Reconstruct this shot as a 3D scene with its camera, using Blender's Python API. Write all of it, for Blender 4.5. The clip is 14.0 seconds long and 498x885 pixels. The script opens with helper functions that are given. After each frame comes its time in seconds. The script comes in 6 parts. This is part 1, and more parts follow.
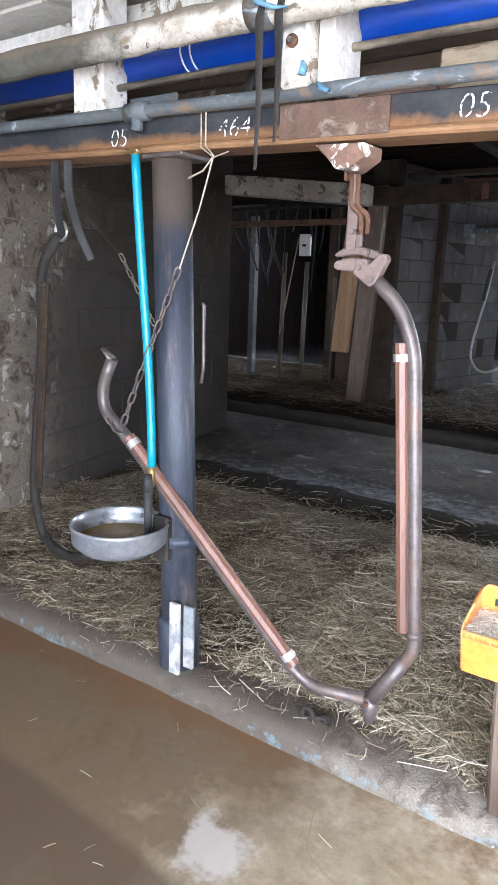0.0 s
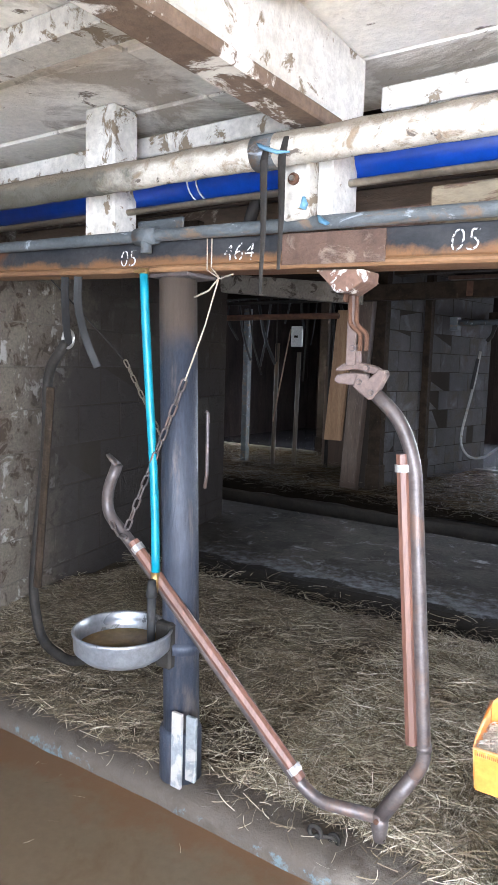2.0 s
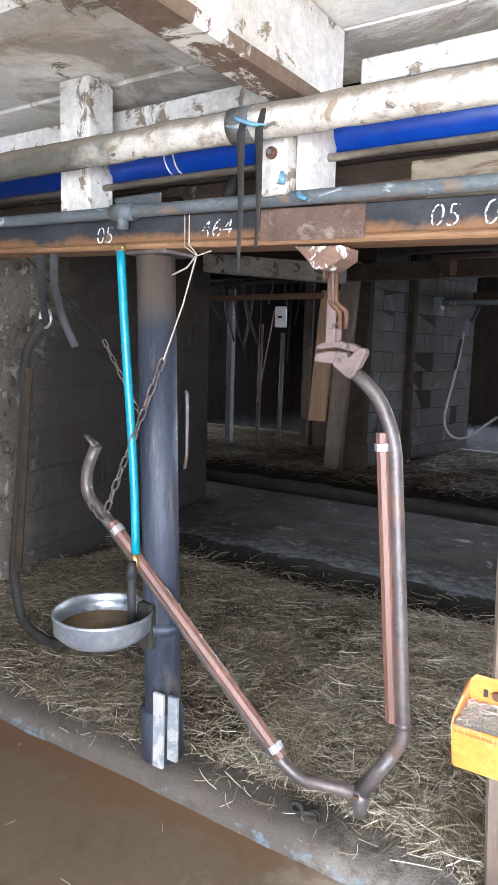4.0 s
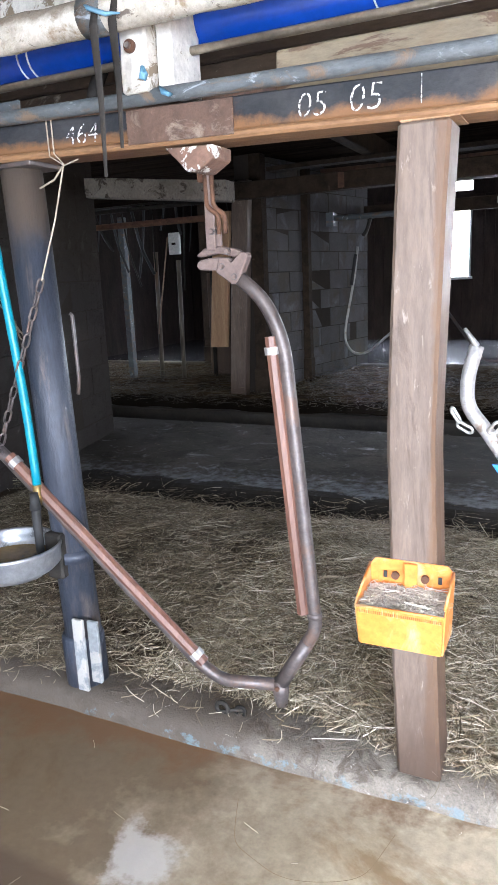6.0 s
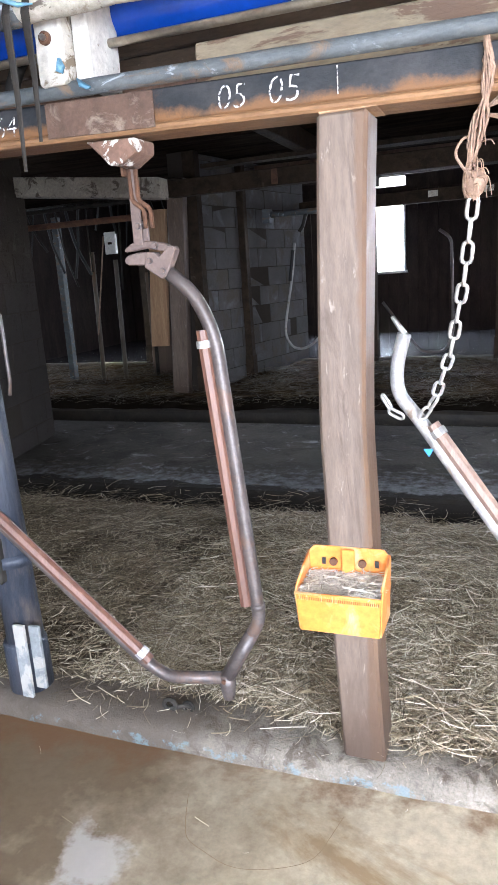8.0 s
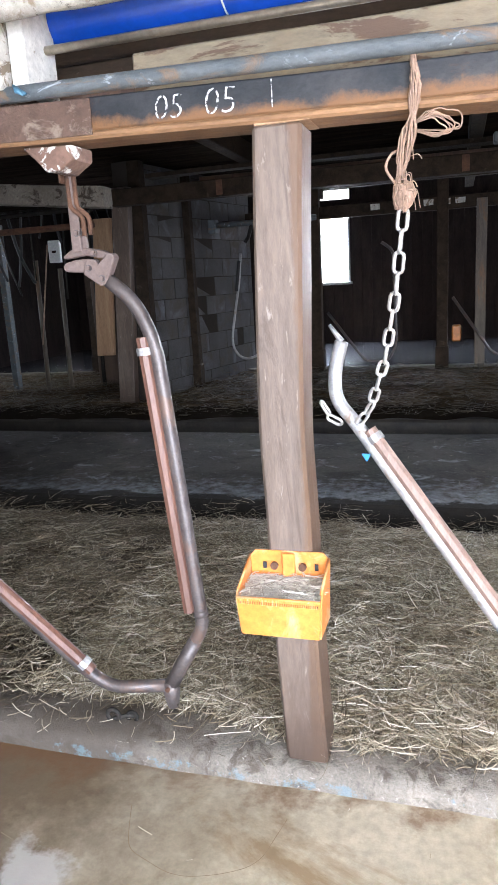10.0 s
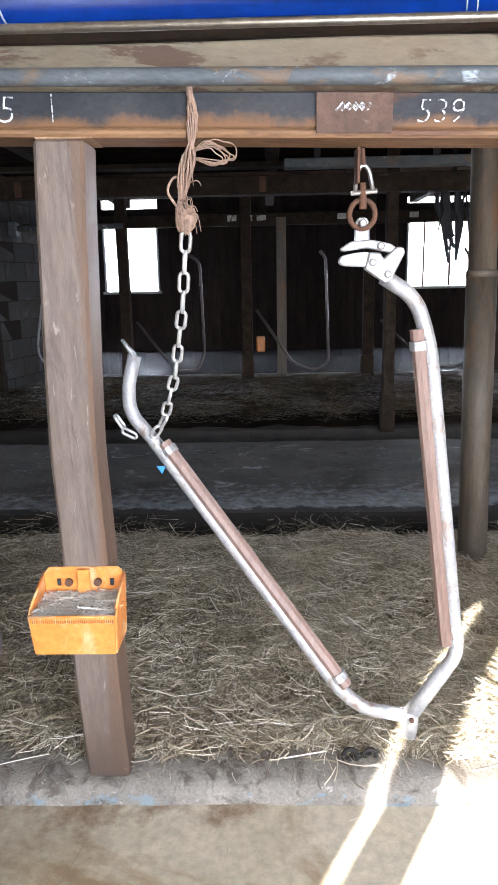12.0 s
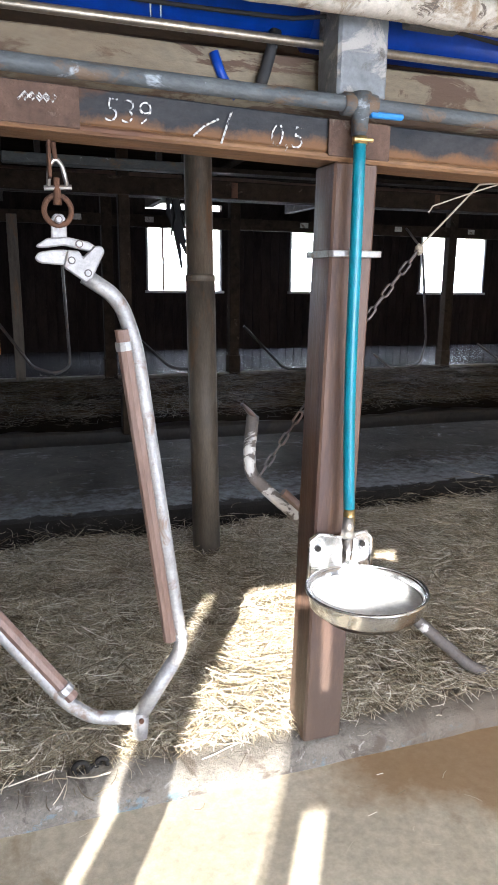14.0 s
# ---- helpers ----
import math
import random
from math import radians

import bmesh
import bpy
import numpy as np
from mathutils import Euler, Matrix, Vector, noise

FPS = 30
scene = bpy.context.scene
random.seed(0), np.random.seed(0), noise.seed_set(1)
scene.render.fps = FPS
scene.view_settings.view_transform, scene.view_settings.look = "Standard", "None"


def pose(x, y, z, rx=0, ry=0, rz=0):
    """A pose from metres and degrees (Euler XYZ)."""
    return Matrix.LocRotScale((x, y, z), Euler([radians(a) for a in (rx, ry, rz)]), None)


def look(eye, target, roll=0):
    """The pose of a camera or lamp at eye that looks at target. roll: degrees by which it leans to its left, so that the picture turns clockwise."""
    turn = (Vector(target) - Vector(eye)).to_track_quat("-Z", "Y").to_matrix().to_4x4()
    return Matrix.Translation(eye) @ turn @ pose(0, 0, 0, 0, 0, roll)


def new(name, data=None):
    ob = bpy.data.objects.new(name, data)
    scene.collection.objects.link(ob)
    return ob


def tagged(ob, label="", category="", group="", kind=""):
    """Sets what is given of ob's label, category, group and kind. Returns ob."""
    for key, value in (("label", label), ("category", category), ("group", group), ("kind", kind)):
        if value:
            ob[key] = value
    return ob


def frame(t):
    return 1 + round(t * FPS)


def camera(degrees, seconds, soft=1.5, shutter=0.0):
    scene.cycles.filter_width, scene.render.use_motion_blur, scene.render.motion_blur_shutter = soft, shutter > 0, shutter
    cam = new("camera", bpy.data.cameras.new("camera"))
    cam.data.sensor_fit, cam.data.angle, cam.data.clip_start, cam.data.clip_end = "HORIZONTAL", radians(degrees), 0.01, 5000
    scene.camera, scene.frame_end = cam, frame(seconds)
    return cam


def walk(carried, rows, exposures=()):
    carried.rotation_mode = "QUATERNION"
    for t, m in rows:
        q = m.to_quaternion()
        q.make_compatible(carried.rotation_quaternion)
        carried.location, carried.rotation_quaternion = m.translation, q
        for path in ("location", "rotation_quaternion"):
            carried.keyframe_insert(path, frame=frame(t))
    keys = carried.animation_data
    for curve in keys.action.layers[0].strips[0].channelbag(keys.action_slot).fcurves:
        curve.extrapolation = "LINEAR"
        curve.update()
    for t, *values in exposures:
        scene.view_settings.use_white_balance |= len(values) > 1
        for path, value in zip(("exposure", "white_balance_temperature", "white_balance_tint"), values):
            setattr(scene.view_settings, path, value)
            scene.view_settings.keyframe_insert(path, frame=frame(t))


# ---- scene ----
cam = camera(39.4, 14.0)
PATH = [
    (0, (0.298, -1.363, 1.165), (-0.81, 0.241, 0.715), 1.9),
    (0.5, (0.28, -1.389, 1.166), (-0.865, 0.201, 0.764), 3.7),
    (1, (0.273, -1.399, 1.217), (-0.889, 0.205, 0.934), 4.7),
    (1.5, (0.272, -1.408, 1.238), (-0.879, 0.211, 1.009), 2.8),
    (2, (0.282, -1.4, 1.234), (-0.833, 0.246, 1.014), 1.7),
    (2.2, (0.285, -1.398, 1.235), (-0.803, 0.265, 1.01), 1.8),
    (4.3, (0.287, -1.369, 1.224), (-0.781, 0.297, 0.938), 1.5),
    (4.5, (0.293, -1.362, 1.218), (-0.666, 0.363, 0.899), 1.0),
    (5, (0.309, -1.362, 1.194), (-0.586, 0.384, 0.803), -0.5),
    (5.5, (0.328, -1.368, 1.183), (-0.535, 0.387, 0.76), -2.4),
    (6, (0.326, -1.365, 1.176), (-0.517, 0.389, 0.716), -2.5),
    (6.5, (0.337, -1.365, 1.169), (-0.44, 0.423, 0.724), -3.0),
    (7, (0.345, -1.37, 1.167), (-0.388, 0.437, 0.721), -2.8),
    (7.2, (0.343, -1.364, 1.169), (-0.383, 0.44, 0.703), -3.3),
    (9.3, (0.375, -1.358, 1.149), (-0.253, 0.48, 0.673), -3.4),
    (9.5, (0.373, -1.361, 1.15), (-0.228, 0.487, 0.677), -3.4),
    (10, (0.377, -1.368, 1.156), (-0.192, 0.495, 0.704), -3.3),
    (10.5, (0.385, -1.366, 1.166), (-0.061, 0.535, 0.736), -2.2),
    (11, (0.405, -1.377, 1.165), (0.155, 0.554, 0.705), -1.6),
    (11.5, (0.427, -1.378, 1.167), (0.348, 0.561, 0.685), -1.0),
    (12, (0.432, -1.386, 1.173), (0.38, 0.562, 0.723), -1.1),
    (12.5, (0.446, -1.384, 1.174), (0.539, 0.563, 0.722), 0.3),
    (13, (0.476, -1.381, 1.169), (0.787, 0.54, 0.71), 1.4),
    (13.5, (0.49, -1.382, 1.159), (0.945, 0.511, 0.703), 1.2),
    (14, (0.526, -1.381, 1.164), (1.159, 0.464, 0.721), 0.6),
]
walk(cam, [(t, look(eye, target, roll)) for t, eye, target, roll in PATH],
     [(0.0, 4.4), (2.0, 4.35), (5.0, 4.25), (9.5, 4.2), (11.0, 3.95), (12.5, 3.42), (14.0, 3.0)])

# ---------------------------------------------------------------- world, sun, large lights
world = bpy.data.worlds.new("world")
scene.world = world
world.use_nodes = True
wn = world.node_tree.nodes
sky = wn.new("ShaderNodeTexSky")
sky.sky_type = "NISHITA"
sky.sun_disc = False
SUN_DIR = Vector((0.50, 0.86, -0.378)).normalized()
sky.sun_elevation = math.asin(-SUN_DIR.z)
sky.sun_rotation = math.atan2(-SUN_DIR.x, -SUN_DIR.y)
world.node_tree.links.new(sky.outputs[0], wn["Background"].inputs[0])
wn["Background"].inputs[1].default_value = 0.05

sun = new("sun", bpy.data.lights.new("sun", "SUN"))
sun.data.energy, sun.data.angle, sun.data.color = 5.0, radians(0.35), (1.0, 0.985, 0.96)
sun.matrix_world = look((0, 0, 0), SUN_DIR)


def window_light(x, y, z, sx, sz, target, power, color=(0.81, 0.90, 1.12)):
    """Sky light that enters through an opening, seen or only assumed."""
    lamp = new("window_light", bpy.data.lights.new("window_light", "AREA"))
    lamp.data.shape, lamp.data.size, lamp.data.size_y = "RECTANGLE", sx, sz
    lamp.data.energy, lamp.data.color = power, color
    lamp.matrix_world = look((x, y, z), target)
    return lamp


# ---------------------------------------------------------------- materials
def ramp_of(nt, pairs, interp="LINEAR"):
    r = nt.nodes.new("ShaderNodeValToRGB")
    r.color_ramp.interpolation = interp
    els = r.color_ramp.elements
    while len(els) < len(pairs):
        els.new(0.5)
    for e, (p, c) in zip(els, pairs):
        e.position = p
        e.color = (*c, 1) if len(c) == 3 else c
    return r


def mat(name, c1, c2, scale=6.0, rough=0.7, metal=0.0, bump=0.15, stretch=(1, 1, 1), stain=None, stain_scale=2.0,
        stain_at=(0.52, 0.62), fine=60.0, spec=0.5, rough_var=0.15, stain_rough=None, vary=0.12, stain2=None, stain2_scale=5.0,
        stain2_at=(0.6, 0.66), bump_fine=0.4, grain=0.8):
    """Two tones broken by noise, fine grain, up to two stains with shapes of their own, and relief."""
    m = bpy.data.materials.new(name)
    m.use_nodes = True
    nt = m.node_tree
    nodes, link = nt.nodes, nt.links.new
    b = nodes["Principled BSDF"]
    co = nodes.new("ShaderNodeTexCoord")
    info = nodes.new("ShaderNodeObjectInfo")
    off = nodes.new("ShaderNodeVectorMath")
    off.operation = "SCALE"
    off.inputs[0].default_value = (13.0, 7.0, 5.0)
    link(info.outputs["Random"], off.inputs["Scale"])
    mp = nodes.new("ShaderNodeMapping")
    mp.inputs["Scale"].default_value = stretch
    link(co.outputs["Object"], mp.inputs["Vector"])
    link(off.outputs[0], mp.inputs["Location"])

    def nz(s, detail=6.0, r=0.6, dist=0.0):
        n = nodes.new("ShaderNodeTexNoise")
        n.inputs["Scale"].default_value, n.inputs["Detail"].default_value = s, detail
        n.inputs["Roughness"].default_value, n.inputs["Distortion"].default_value = r, dist
        link(mp.outputs[0], n.inputs["Vector"])
        return n.outputs["Fac"]

    def mixc(fac, a, bb):
        x = nodes.new("ShaderNodeMix")
        x.data_type = "RGBA"
        for sock, v in ((x.inputs["Factor"], fac), (x.inputs["A"], a), (x.inputs["B"], bb)):
            if isinstance(v, bpy.types.NodeSocket):
                link(v, sock)
            else:
                sock.default_value = v if isinstance(v, float) else (*v, 1)
        return x.outputs["Result"]

    big = nz(scale, 8, 0.65, 0.4)
    r0 = ramp_of(nt, [(0.32, c1), (0.68, c2)])
    link(big, r0.inputs[0])
    col = r0.outputs[0]
    fn = nz(fine, 4, 0.7)
    fr = ramp_of(nt, [(0.3, (0.72, 0.72, 0.72)), (0.7, (1.18, 1.18, 1.18))])
    link(fn, fr.inputs[0])
    mul = nodes.new("ShaderNodeMix")
    mul.data_type, mul.blend_type = "RGBA", "MULTIPLY"
    mul.inputs["Factor"].default_value = grain
    link(col, mul.inputs["A"])
    link(fr.outputs[0], mul.inputs["B"])
    col = mul.outputs["Result"]
    masks = []
    for c, s, at in ((stain, stain_scale, stain_at), (stain2, stain2_scale, stain2_at)):
        if c:
            n = nz(s, 9, 0.68, 0.6)
            r = ramp_of(nt, [(at[0], (0, 0, 0)), (at[1], (1, 1, 1))])
            link(n, r.inputs[0])
            col = mixc(r.outputs[0], col, c)
            masks.append(r.outputs[0])
    hsv = nodes.new("ShaderNodeHueSaturation")
    mr = nodes.new("ShaderNodeMapRange")
    mr.inputs["To Min"].default_value, mr.inputs["To Max"].default_value = 1 - vary, 1 + vary
    link(info.outputs["Random"], mr.inputs["Value"])
    link(mr.outputs[0], hsv.inputs["Value"])
    link(col, hsv.inputs["Color"])
    link(hsv.outputs[0], b.inputs["Base Color"])
    rr = nodes.new("ShaderNodeMapRange")
    rr.inputs["To Min"].default_value, rr.inputs["To Max"].default_value = max(0.02, rough - rough_var), min(1, rough + rough_var)
    link(big, rr.inputs["Value"])
    rout = rr.outputs[0]
    if stain_rough is not None and masks:
        mx = nodes.new("ShaderNodeMix")
        link(masks[0], mx.inputs["Factor"])
        link(rout, mx.inputs["A"])
        mx.inputs["B"].default_value = stain_rough
        rout = mx.outputs["Result"]
    link(rout, b.inputs["Roughness"])
    b.inputs["Metallic"].default_value = metal
    b.inputs["Specular IOR Level"].default_value = spec
    if bump:
        ad = nodes.new("ShaderNodeMath")
        ad.operation = "MULTIPLY_ADD"
        link(fn, ad.inputs[0])
        ad.inputs[1].default_value = bump_fine
        link(big, ad.inputs[2])
        hgt = ad.outputs[0]
        if masks:
            a2 = nodes.new("ShaderNodeMath")
            a2.operation = "MULTIPLY_ADD"
            link(masks[0], a2.inputs[0])
            a2.inputs[1].default_value = -0.35
            link(hgt, a2.inputs[2])
            hgt = a2.outputs[0]
        bp = nodes.new("ShaderNodeBump")
        bp.inputs["Strength"].default_value, bp.inputs["Distance"].default_value = bump, 0.02
        link(hgt, bp.inputs["Height"])
        link(bp.outputs[0], b.inputs["Normal"])
    return m


M = {}
M["alley"] = mat("alley_concrete", (0.40, 0.34, 0.245), (0.56, 0.49, 0.375), 1.6, 0.5, spec=0.3, bump=0.10, stain=(0.27, 0.195, 0.115), stain_scale=1.9,
                 stain_at=(0.56, 0.66), fine=45, rough_var=0.2, vary=0.0, stain2=(0.55, 0.53, 0.5), stain2_scale=1.3, stain2_at=(0.66, 0.70))
M["kerb"] = mat("kerb_concrete", (0.13, 0.113, 0.092), (0.25, 0.222, 0.185), 7, 0.9, bump=0.4, bump_fine=1.0, stain=(0.085, 0.069, 0.052), stain_scale=12, fine=150, grain=1.0,
                stain2=(0.36, 0.33, 0.29), stain2_scale=45, stain2_at=(0.60, 0.68))
# pale smoother patches: part of the wet sheen is in their colour
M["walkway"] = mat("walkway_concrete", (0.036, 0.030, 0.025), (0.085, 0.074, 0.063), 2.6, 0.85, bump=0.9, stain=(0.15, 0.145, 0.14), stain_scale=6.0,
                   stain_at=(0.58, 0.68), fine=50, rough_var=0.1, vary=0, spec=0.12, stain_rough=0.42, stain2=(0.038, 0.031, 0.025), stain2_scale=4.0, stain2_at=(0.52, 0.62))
M["wet_floor"] = mat("wet_concrete", (0.075, 0.075, 0.08), (0.14, 0.142, 0.15), 1.2, 0.16, bump=0.03, fine=30, rough_var=0.14, vary=0)
M["gutter"] = mat("gutter_muck", (0.02, 0.017, 0.013), (0.05, 0.04, 0.03), 6, 0.6, bump=0.5, fine=40, vary=0)
M["bed"] = mat("straw_litter", (0.105, 0.079, 0.049), (0.24, 0.188, 0.12), 9, 0.95, spec=0.1, bump=0.8, stain=(0.085, 0.064, 0.044), stain_scale=2.0,
               stain_at=(0.5, 0.64), fine=130, vary=0, bump_fine=1.2)


def blades(name, tones):
    """Dry stalks, each blade of a tone of its own."""
    m = bpy.data.materials.new(name)
    m.use_nodes = True
    g = m.node_tree.nodes.new("ShaderNodeNewGeometry")
    rp = ramp_of(m.node_tree, tones)
    m.node_tree.links.new(g.outputs["Random Per Island"], rp.inputs[0])
    m.node_tree.links.new(rp.outputs[0], m.node_tree.nodes["Principled BSDF"].inputs["Base Color"])
    m.node_tree.nodes["Principled BSDF"].inputs["Roughness"].default_value = 0.6
    return m


M["straw"] = blades("straw_blades", [(0.0, (0.11, 0.082, 0.047)), (0.4, (0.30, 0.24, 0.152)), (0.75, (0.58, 0.505, 0.37)), (1.0, (0.88, 0.82, 0.70))])
# darker, browner tones of the near straw for the far row
M["far_straw"] = blades("far_straw_blades", [(0.0, (0.040, 0.030, 0.018)), (0.7, (0.095, 0.072, 0.044)), (1.0, (0.19, 0.15, 0.095))])
# darker, browner blades than the loose straw
M["dirty_straw"] = blades("dark_straw_blades", [(0.0, (0.060, 0.044, 0.026)), (0.5, (0.145, 0.110, 0.067)), (0.8, (0.36, 0.295, 0.20)), (1.0, (0.70, 0.62, 0.48))])
M["drag"] = mat("scuffed_line", (0.20, 0.145, 0.085), (0.27, 0.20, 0.125), 9, 0.8, bump=0, vary=0)
M["chaff"] = blades("pale_chaff", [(0.0, (0.30, 0.27, 0.22)), (0.5, (0.62, 0.58, 0.50)), (1.0, (0.85, 0.82, 0.75))])
# darker, browner copy of the near litter
M["far_bed"] = mat("far_litter", (0.045, 0.030, 0.018), (0.115, 0.082, 0.050), 6, 0.95, spec=0.0, bump=0.9, stain=(0.045, 0.035, 0.026), stain_scale=2.0,
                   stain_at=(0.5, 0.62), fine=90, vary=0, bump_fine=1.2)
M["block"] = mat("concrete_block", (0.135, 0.111, 0.084), (0.24, 0.206, 0.166), 3, 0.92, bump=0.8, stain=(0.085, 0.064, 0.046), stain_scale=11, fine=75, grain=1.0,
                 stain_at=(0.53, 0.60), stain2=(0.40, 0.375, 0.335), stain2_scale=8, stain2_at=(0.56, 0.62), vary=0.03, spec=0.08)
# darker block colours for the far wall, with pale bluish blotches
M["block_dark"] = mat("dark_concrete_block", (0.048, 0.044, 0.042), (0.088, 0.083, 0.082), 3, 0.85, bump=0.5, stain=(0.065, 0.053, 0.043), stain_scale=2.6,
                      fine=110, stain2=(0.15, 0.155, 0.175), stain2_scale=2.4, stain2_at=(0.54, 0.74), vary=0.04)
M["mortar"] = mat("mortar", (0.13, 0.112, 0.088), (0.22, 0.195, 0.16), 9, 0.95, bump=0.5, fine=120, vary=0, spec=0.08)
M["post_wood"] = mat("grey_brown_timber", (0.100, 0.069, 0.051), (0.168, 0.126, 0.099), 3.0, 0.55, bump=0.14, grain=0.9, stretch=(2.6, 2.6, 0.5), stain=(0.060, 0.039, 0.028),
                     stain_scale=4.0, fine=26, vary=0.03, stain_at=(0.56, 0.68), stain2=(0.26, 0.215, 0.185), stain2_scale=22, stain2_at=(0.60, 0.68))
M["red_wood"] = mat("red_brown_timber", (0.080, 0.043, 0.027), (0.165, 0.092, 0.058), 3.0, 0.5, bump=0.22, stretch=(3.5, 3.5, 0.45), stain=(0.075, 0.04, 0.03),
                    stain_scale=3, fine=30, vary=0.05)
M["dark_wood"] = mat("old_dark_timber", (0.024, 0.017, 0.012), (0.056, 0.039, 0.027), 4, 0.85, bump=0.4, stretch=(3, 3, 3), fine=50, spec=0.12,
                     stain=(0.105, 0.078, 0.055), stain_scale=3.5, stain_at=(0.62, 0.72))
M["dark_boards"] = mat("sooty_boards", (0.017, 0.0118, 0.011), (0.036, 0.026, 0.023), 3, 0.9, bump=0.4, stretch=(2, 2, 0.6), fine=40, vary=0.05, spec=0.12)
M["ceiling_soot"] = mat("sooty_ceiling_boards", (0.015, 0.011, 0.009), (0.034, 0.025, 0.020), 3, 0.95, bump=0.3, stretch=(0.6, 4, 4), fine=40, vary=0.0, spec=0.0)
M["plank_wood"] = mat("raw_plank", (0.30, 0.17, 0.09), (0.44, 0.28, 0.16), 4, 0.7, bump=0.3, stretch=(6, 6, 0.7), fine=30)
M["beam"] = mat("painted_rail", (0.016, 0.019, 0.023), (0.052, 0.052, 0.053), 5.5, 0.6, spec=0.2, bump=0.25, stretch=(0.8, 1.3, 1.3), stain=(0.115, 0.055, 0.028),
                stain_scale=2.3, stain_at=(0.56, 0.66), fine=60, stain_rough=0.8, vary=0, stain2=(0.075, 0.04, 0.025), stain2_scale=5.0, stain2_at=(0.62, 0.7))
M["beam_rust"] = mat("bare_rusty_edge", (0.16, 0.08, 0.036), (0.27, 0.145, 0.068), 6, 0.7, bump=0.3, stretch=(0.6, 2, 2), stain=(0.12, 0.055, 0.03),
                     stain_scale=4, fine=60, vary=0)
M["beam_splice"] = mat("rusted_splice_plate", (0.075, 0.042, 0.029), (0.155, 0.095, 0.067), 12, 0.85, bump=0.6, stain=(0.25, 0.19, 0.145), stain_scale=14,
                       stain_at=(0.57, 0.66), fine=70)
M["grey_pipe"] = mat("galvanised_pipe", (0.062, 0.073, 0.078), (0.115, 0.128, 0.133), 7, 0.65, metal=0.1, bump=0.3, stretch=(0.8, 1.4, 1.4), stain=(0.15, 0.105, 0.07),
                     stain_scale=9, stain_at=(0.53, 0.62), fine=80, stain2=(0.33, 0.37, 0.40), stain2_scale=14, stain2_at=(0.6, 0.67))
M["white_paint"] = mat("peeling_white_paint", (0.46, 0.43, 0.365), (0.68, 0.655, 0.60), 5, 0.7, bump=0.35, stain=(0.20, 0.155, 0.105), stain_scale=13,
                       stain_at=(0.555, 0.60), fine=50, stain2=(0.10, 0.08, 0.06), stain2_scale=9, stain2_at=(0.66, 0.70), stain_rough=0.9)
M["white_pipe"] = mat("lagged_white_pipe", (0.33, 0.295, 0.23), (0.56, 0.53, 0.465), 7, 0.75, bump=0.5, stain=(0.25, 0.19, 0.125), stain_scale=17,
                      stain_at=(0.52, 0.62), fine=70, stain2=(0.11, 0.09, 0.07), stain2_scale=22, stain2_at=(0.58, 0.63))
M["blue_grey_paint"] = mat("flaking_blue_grey_paint", (0.15, 0.163, 0.17), (0.25, 0.268, 0.275), 5, 0.7, bump=0.4, stain=(0.36, 0.345, 0.32), stain_scale=9,
                           stain_at=(0.53, 0.58), fine=50, stain2=(0.11, 0.10, 0.09), stain2_scale=8, stain2_at=(0.60, 0.66))
M["ceiling"] = mat("whitewashed_ceiling", (0.74, 0.69, 0.59), (0.88, 0.845, 0.77), 2.6, 0.85, bump=0.3, grain=0.45, stain=(0.44, 0.385, 0.31), stain_scale=3.2,
                   stain_at=(0.50, 0.60), fine=50, stain2=(0.20, 0.16, 0.12), stain2_scale=7, stain2_at=(0.62, 0.655), vary=0.0)
M["cream_plank"] = mat("cream_painted_plank", (0.14, 0.110, 0.068), (0.22, 0.181, 0.121), 4, 0.75, bump=0.3, stretch=(0.6, 2, 2), stain=(0.085, 0.05, 0.03),
                       stain_scale=5.5, stain_at=(0.515, 0.55), stain2=(0.17, 0.12, 0.07), stain2_scale=2.2, stain2_at=(0.5, 0.7), fine=50)
M["blue"] = mat("blue_plastic", (0.002, 0.045, 0.31), (0.003, 0.060, 0.40), 3, 0.35, bump=0.03, fine=40, vary=0)
M["steel"] = mat("bare_steel", (0.45, 0.43, 0.40), (0.62, 0.60, 0.56), 7, 0.32, metal=0.9, bump=0.05, fine=80, vary=0.05)
M["alu"] = mat("cast_aluminium", (0.31, 0.30, 0.29), (0.48, 0.47, 0.455), 8, 0.5, metal=0.35, bump=0.25, fine=110, stain=(0.27, 0.20, 0.155), stain_scale=13,
               stain_at=(0.55, 0.64), vary=0.04)
M["alu_worn"] = mat("worn_painted_tube", (0.070, 0.057, 0.054), (0.140, 0.117, 0.11), 8, 0.42, metal=0.3, bump=0.12, fine=90, stain=(0.15, 0.10, 0.08),
                    stain_scale=7, vary=0.04)
M["latch_rust"] = mat("rosy_rusted_casting", (0.118, 0.082, 0.070), (0.20, 0.148, 0.13), 9, 0.65, metal=0.2, bump=0.2, fine=90, vary=0.0)
M["rust"] = mat("rusty_iron", (0.075, 0.036, 0.022), (0.17, 0.082, 0.046), 14, 0.85, metal=0.2, bump=0.4, fine=120)
M["pad_red"] = mat("copper_red_pad", (0.105, 0.048, 0.033), (0.185, 0.090, 0.062), 5, 0.45, bump=0.15, stretch=(4, 4, 0.5), fine=40, stain=(0.11, 0.055, 0.04),
                   stain_scale=4)
M["pad_grey"] = mat("grey_brown_pad", (0.19, 0.118, 0.092), (0.29, 0.198, 0.16), 5, 0.5, bump=0.15, stretch=(4, 4, 0.5), fine=40)
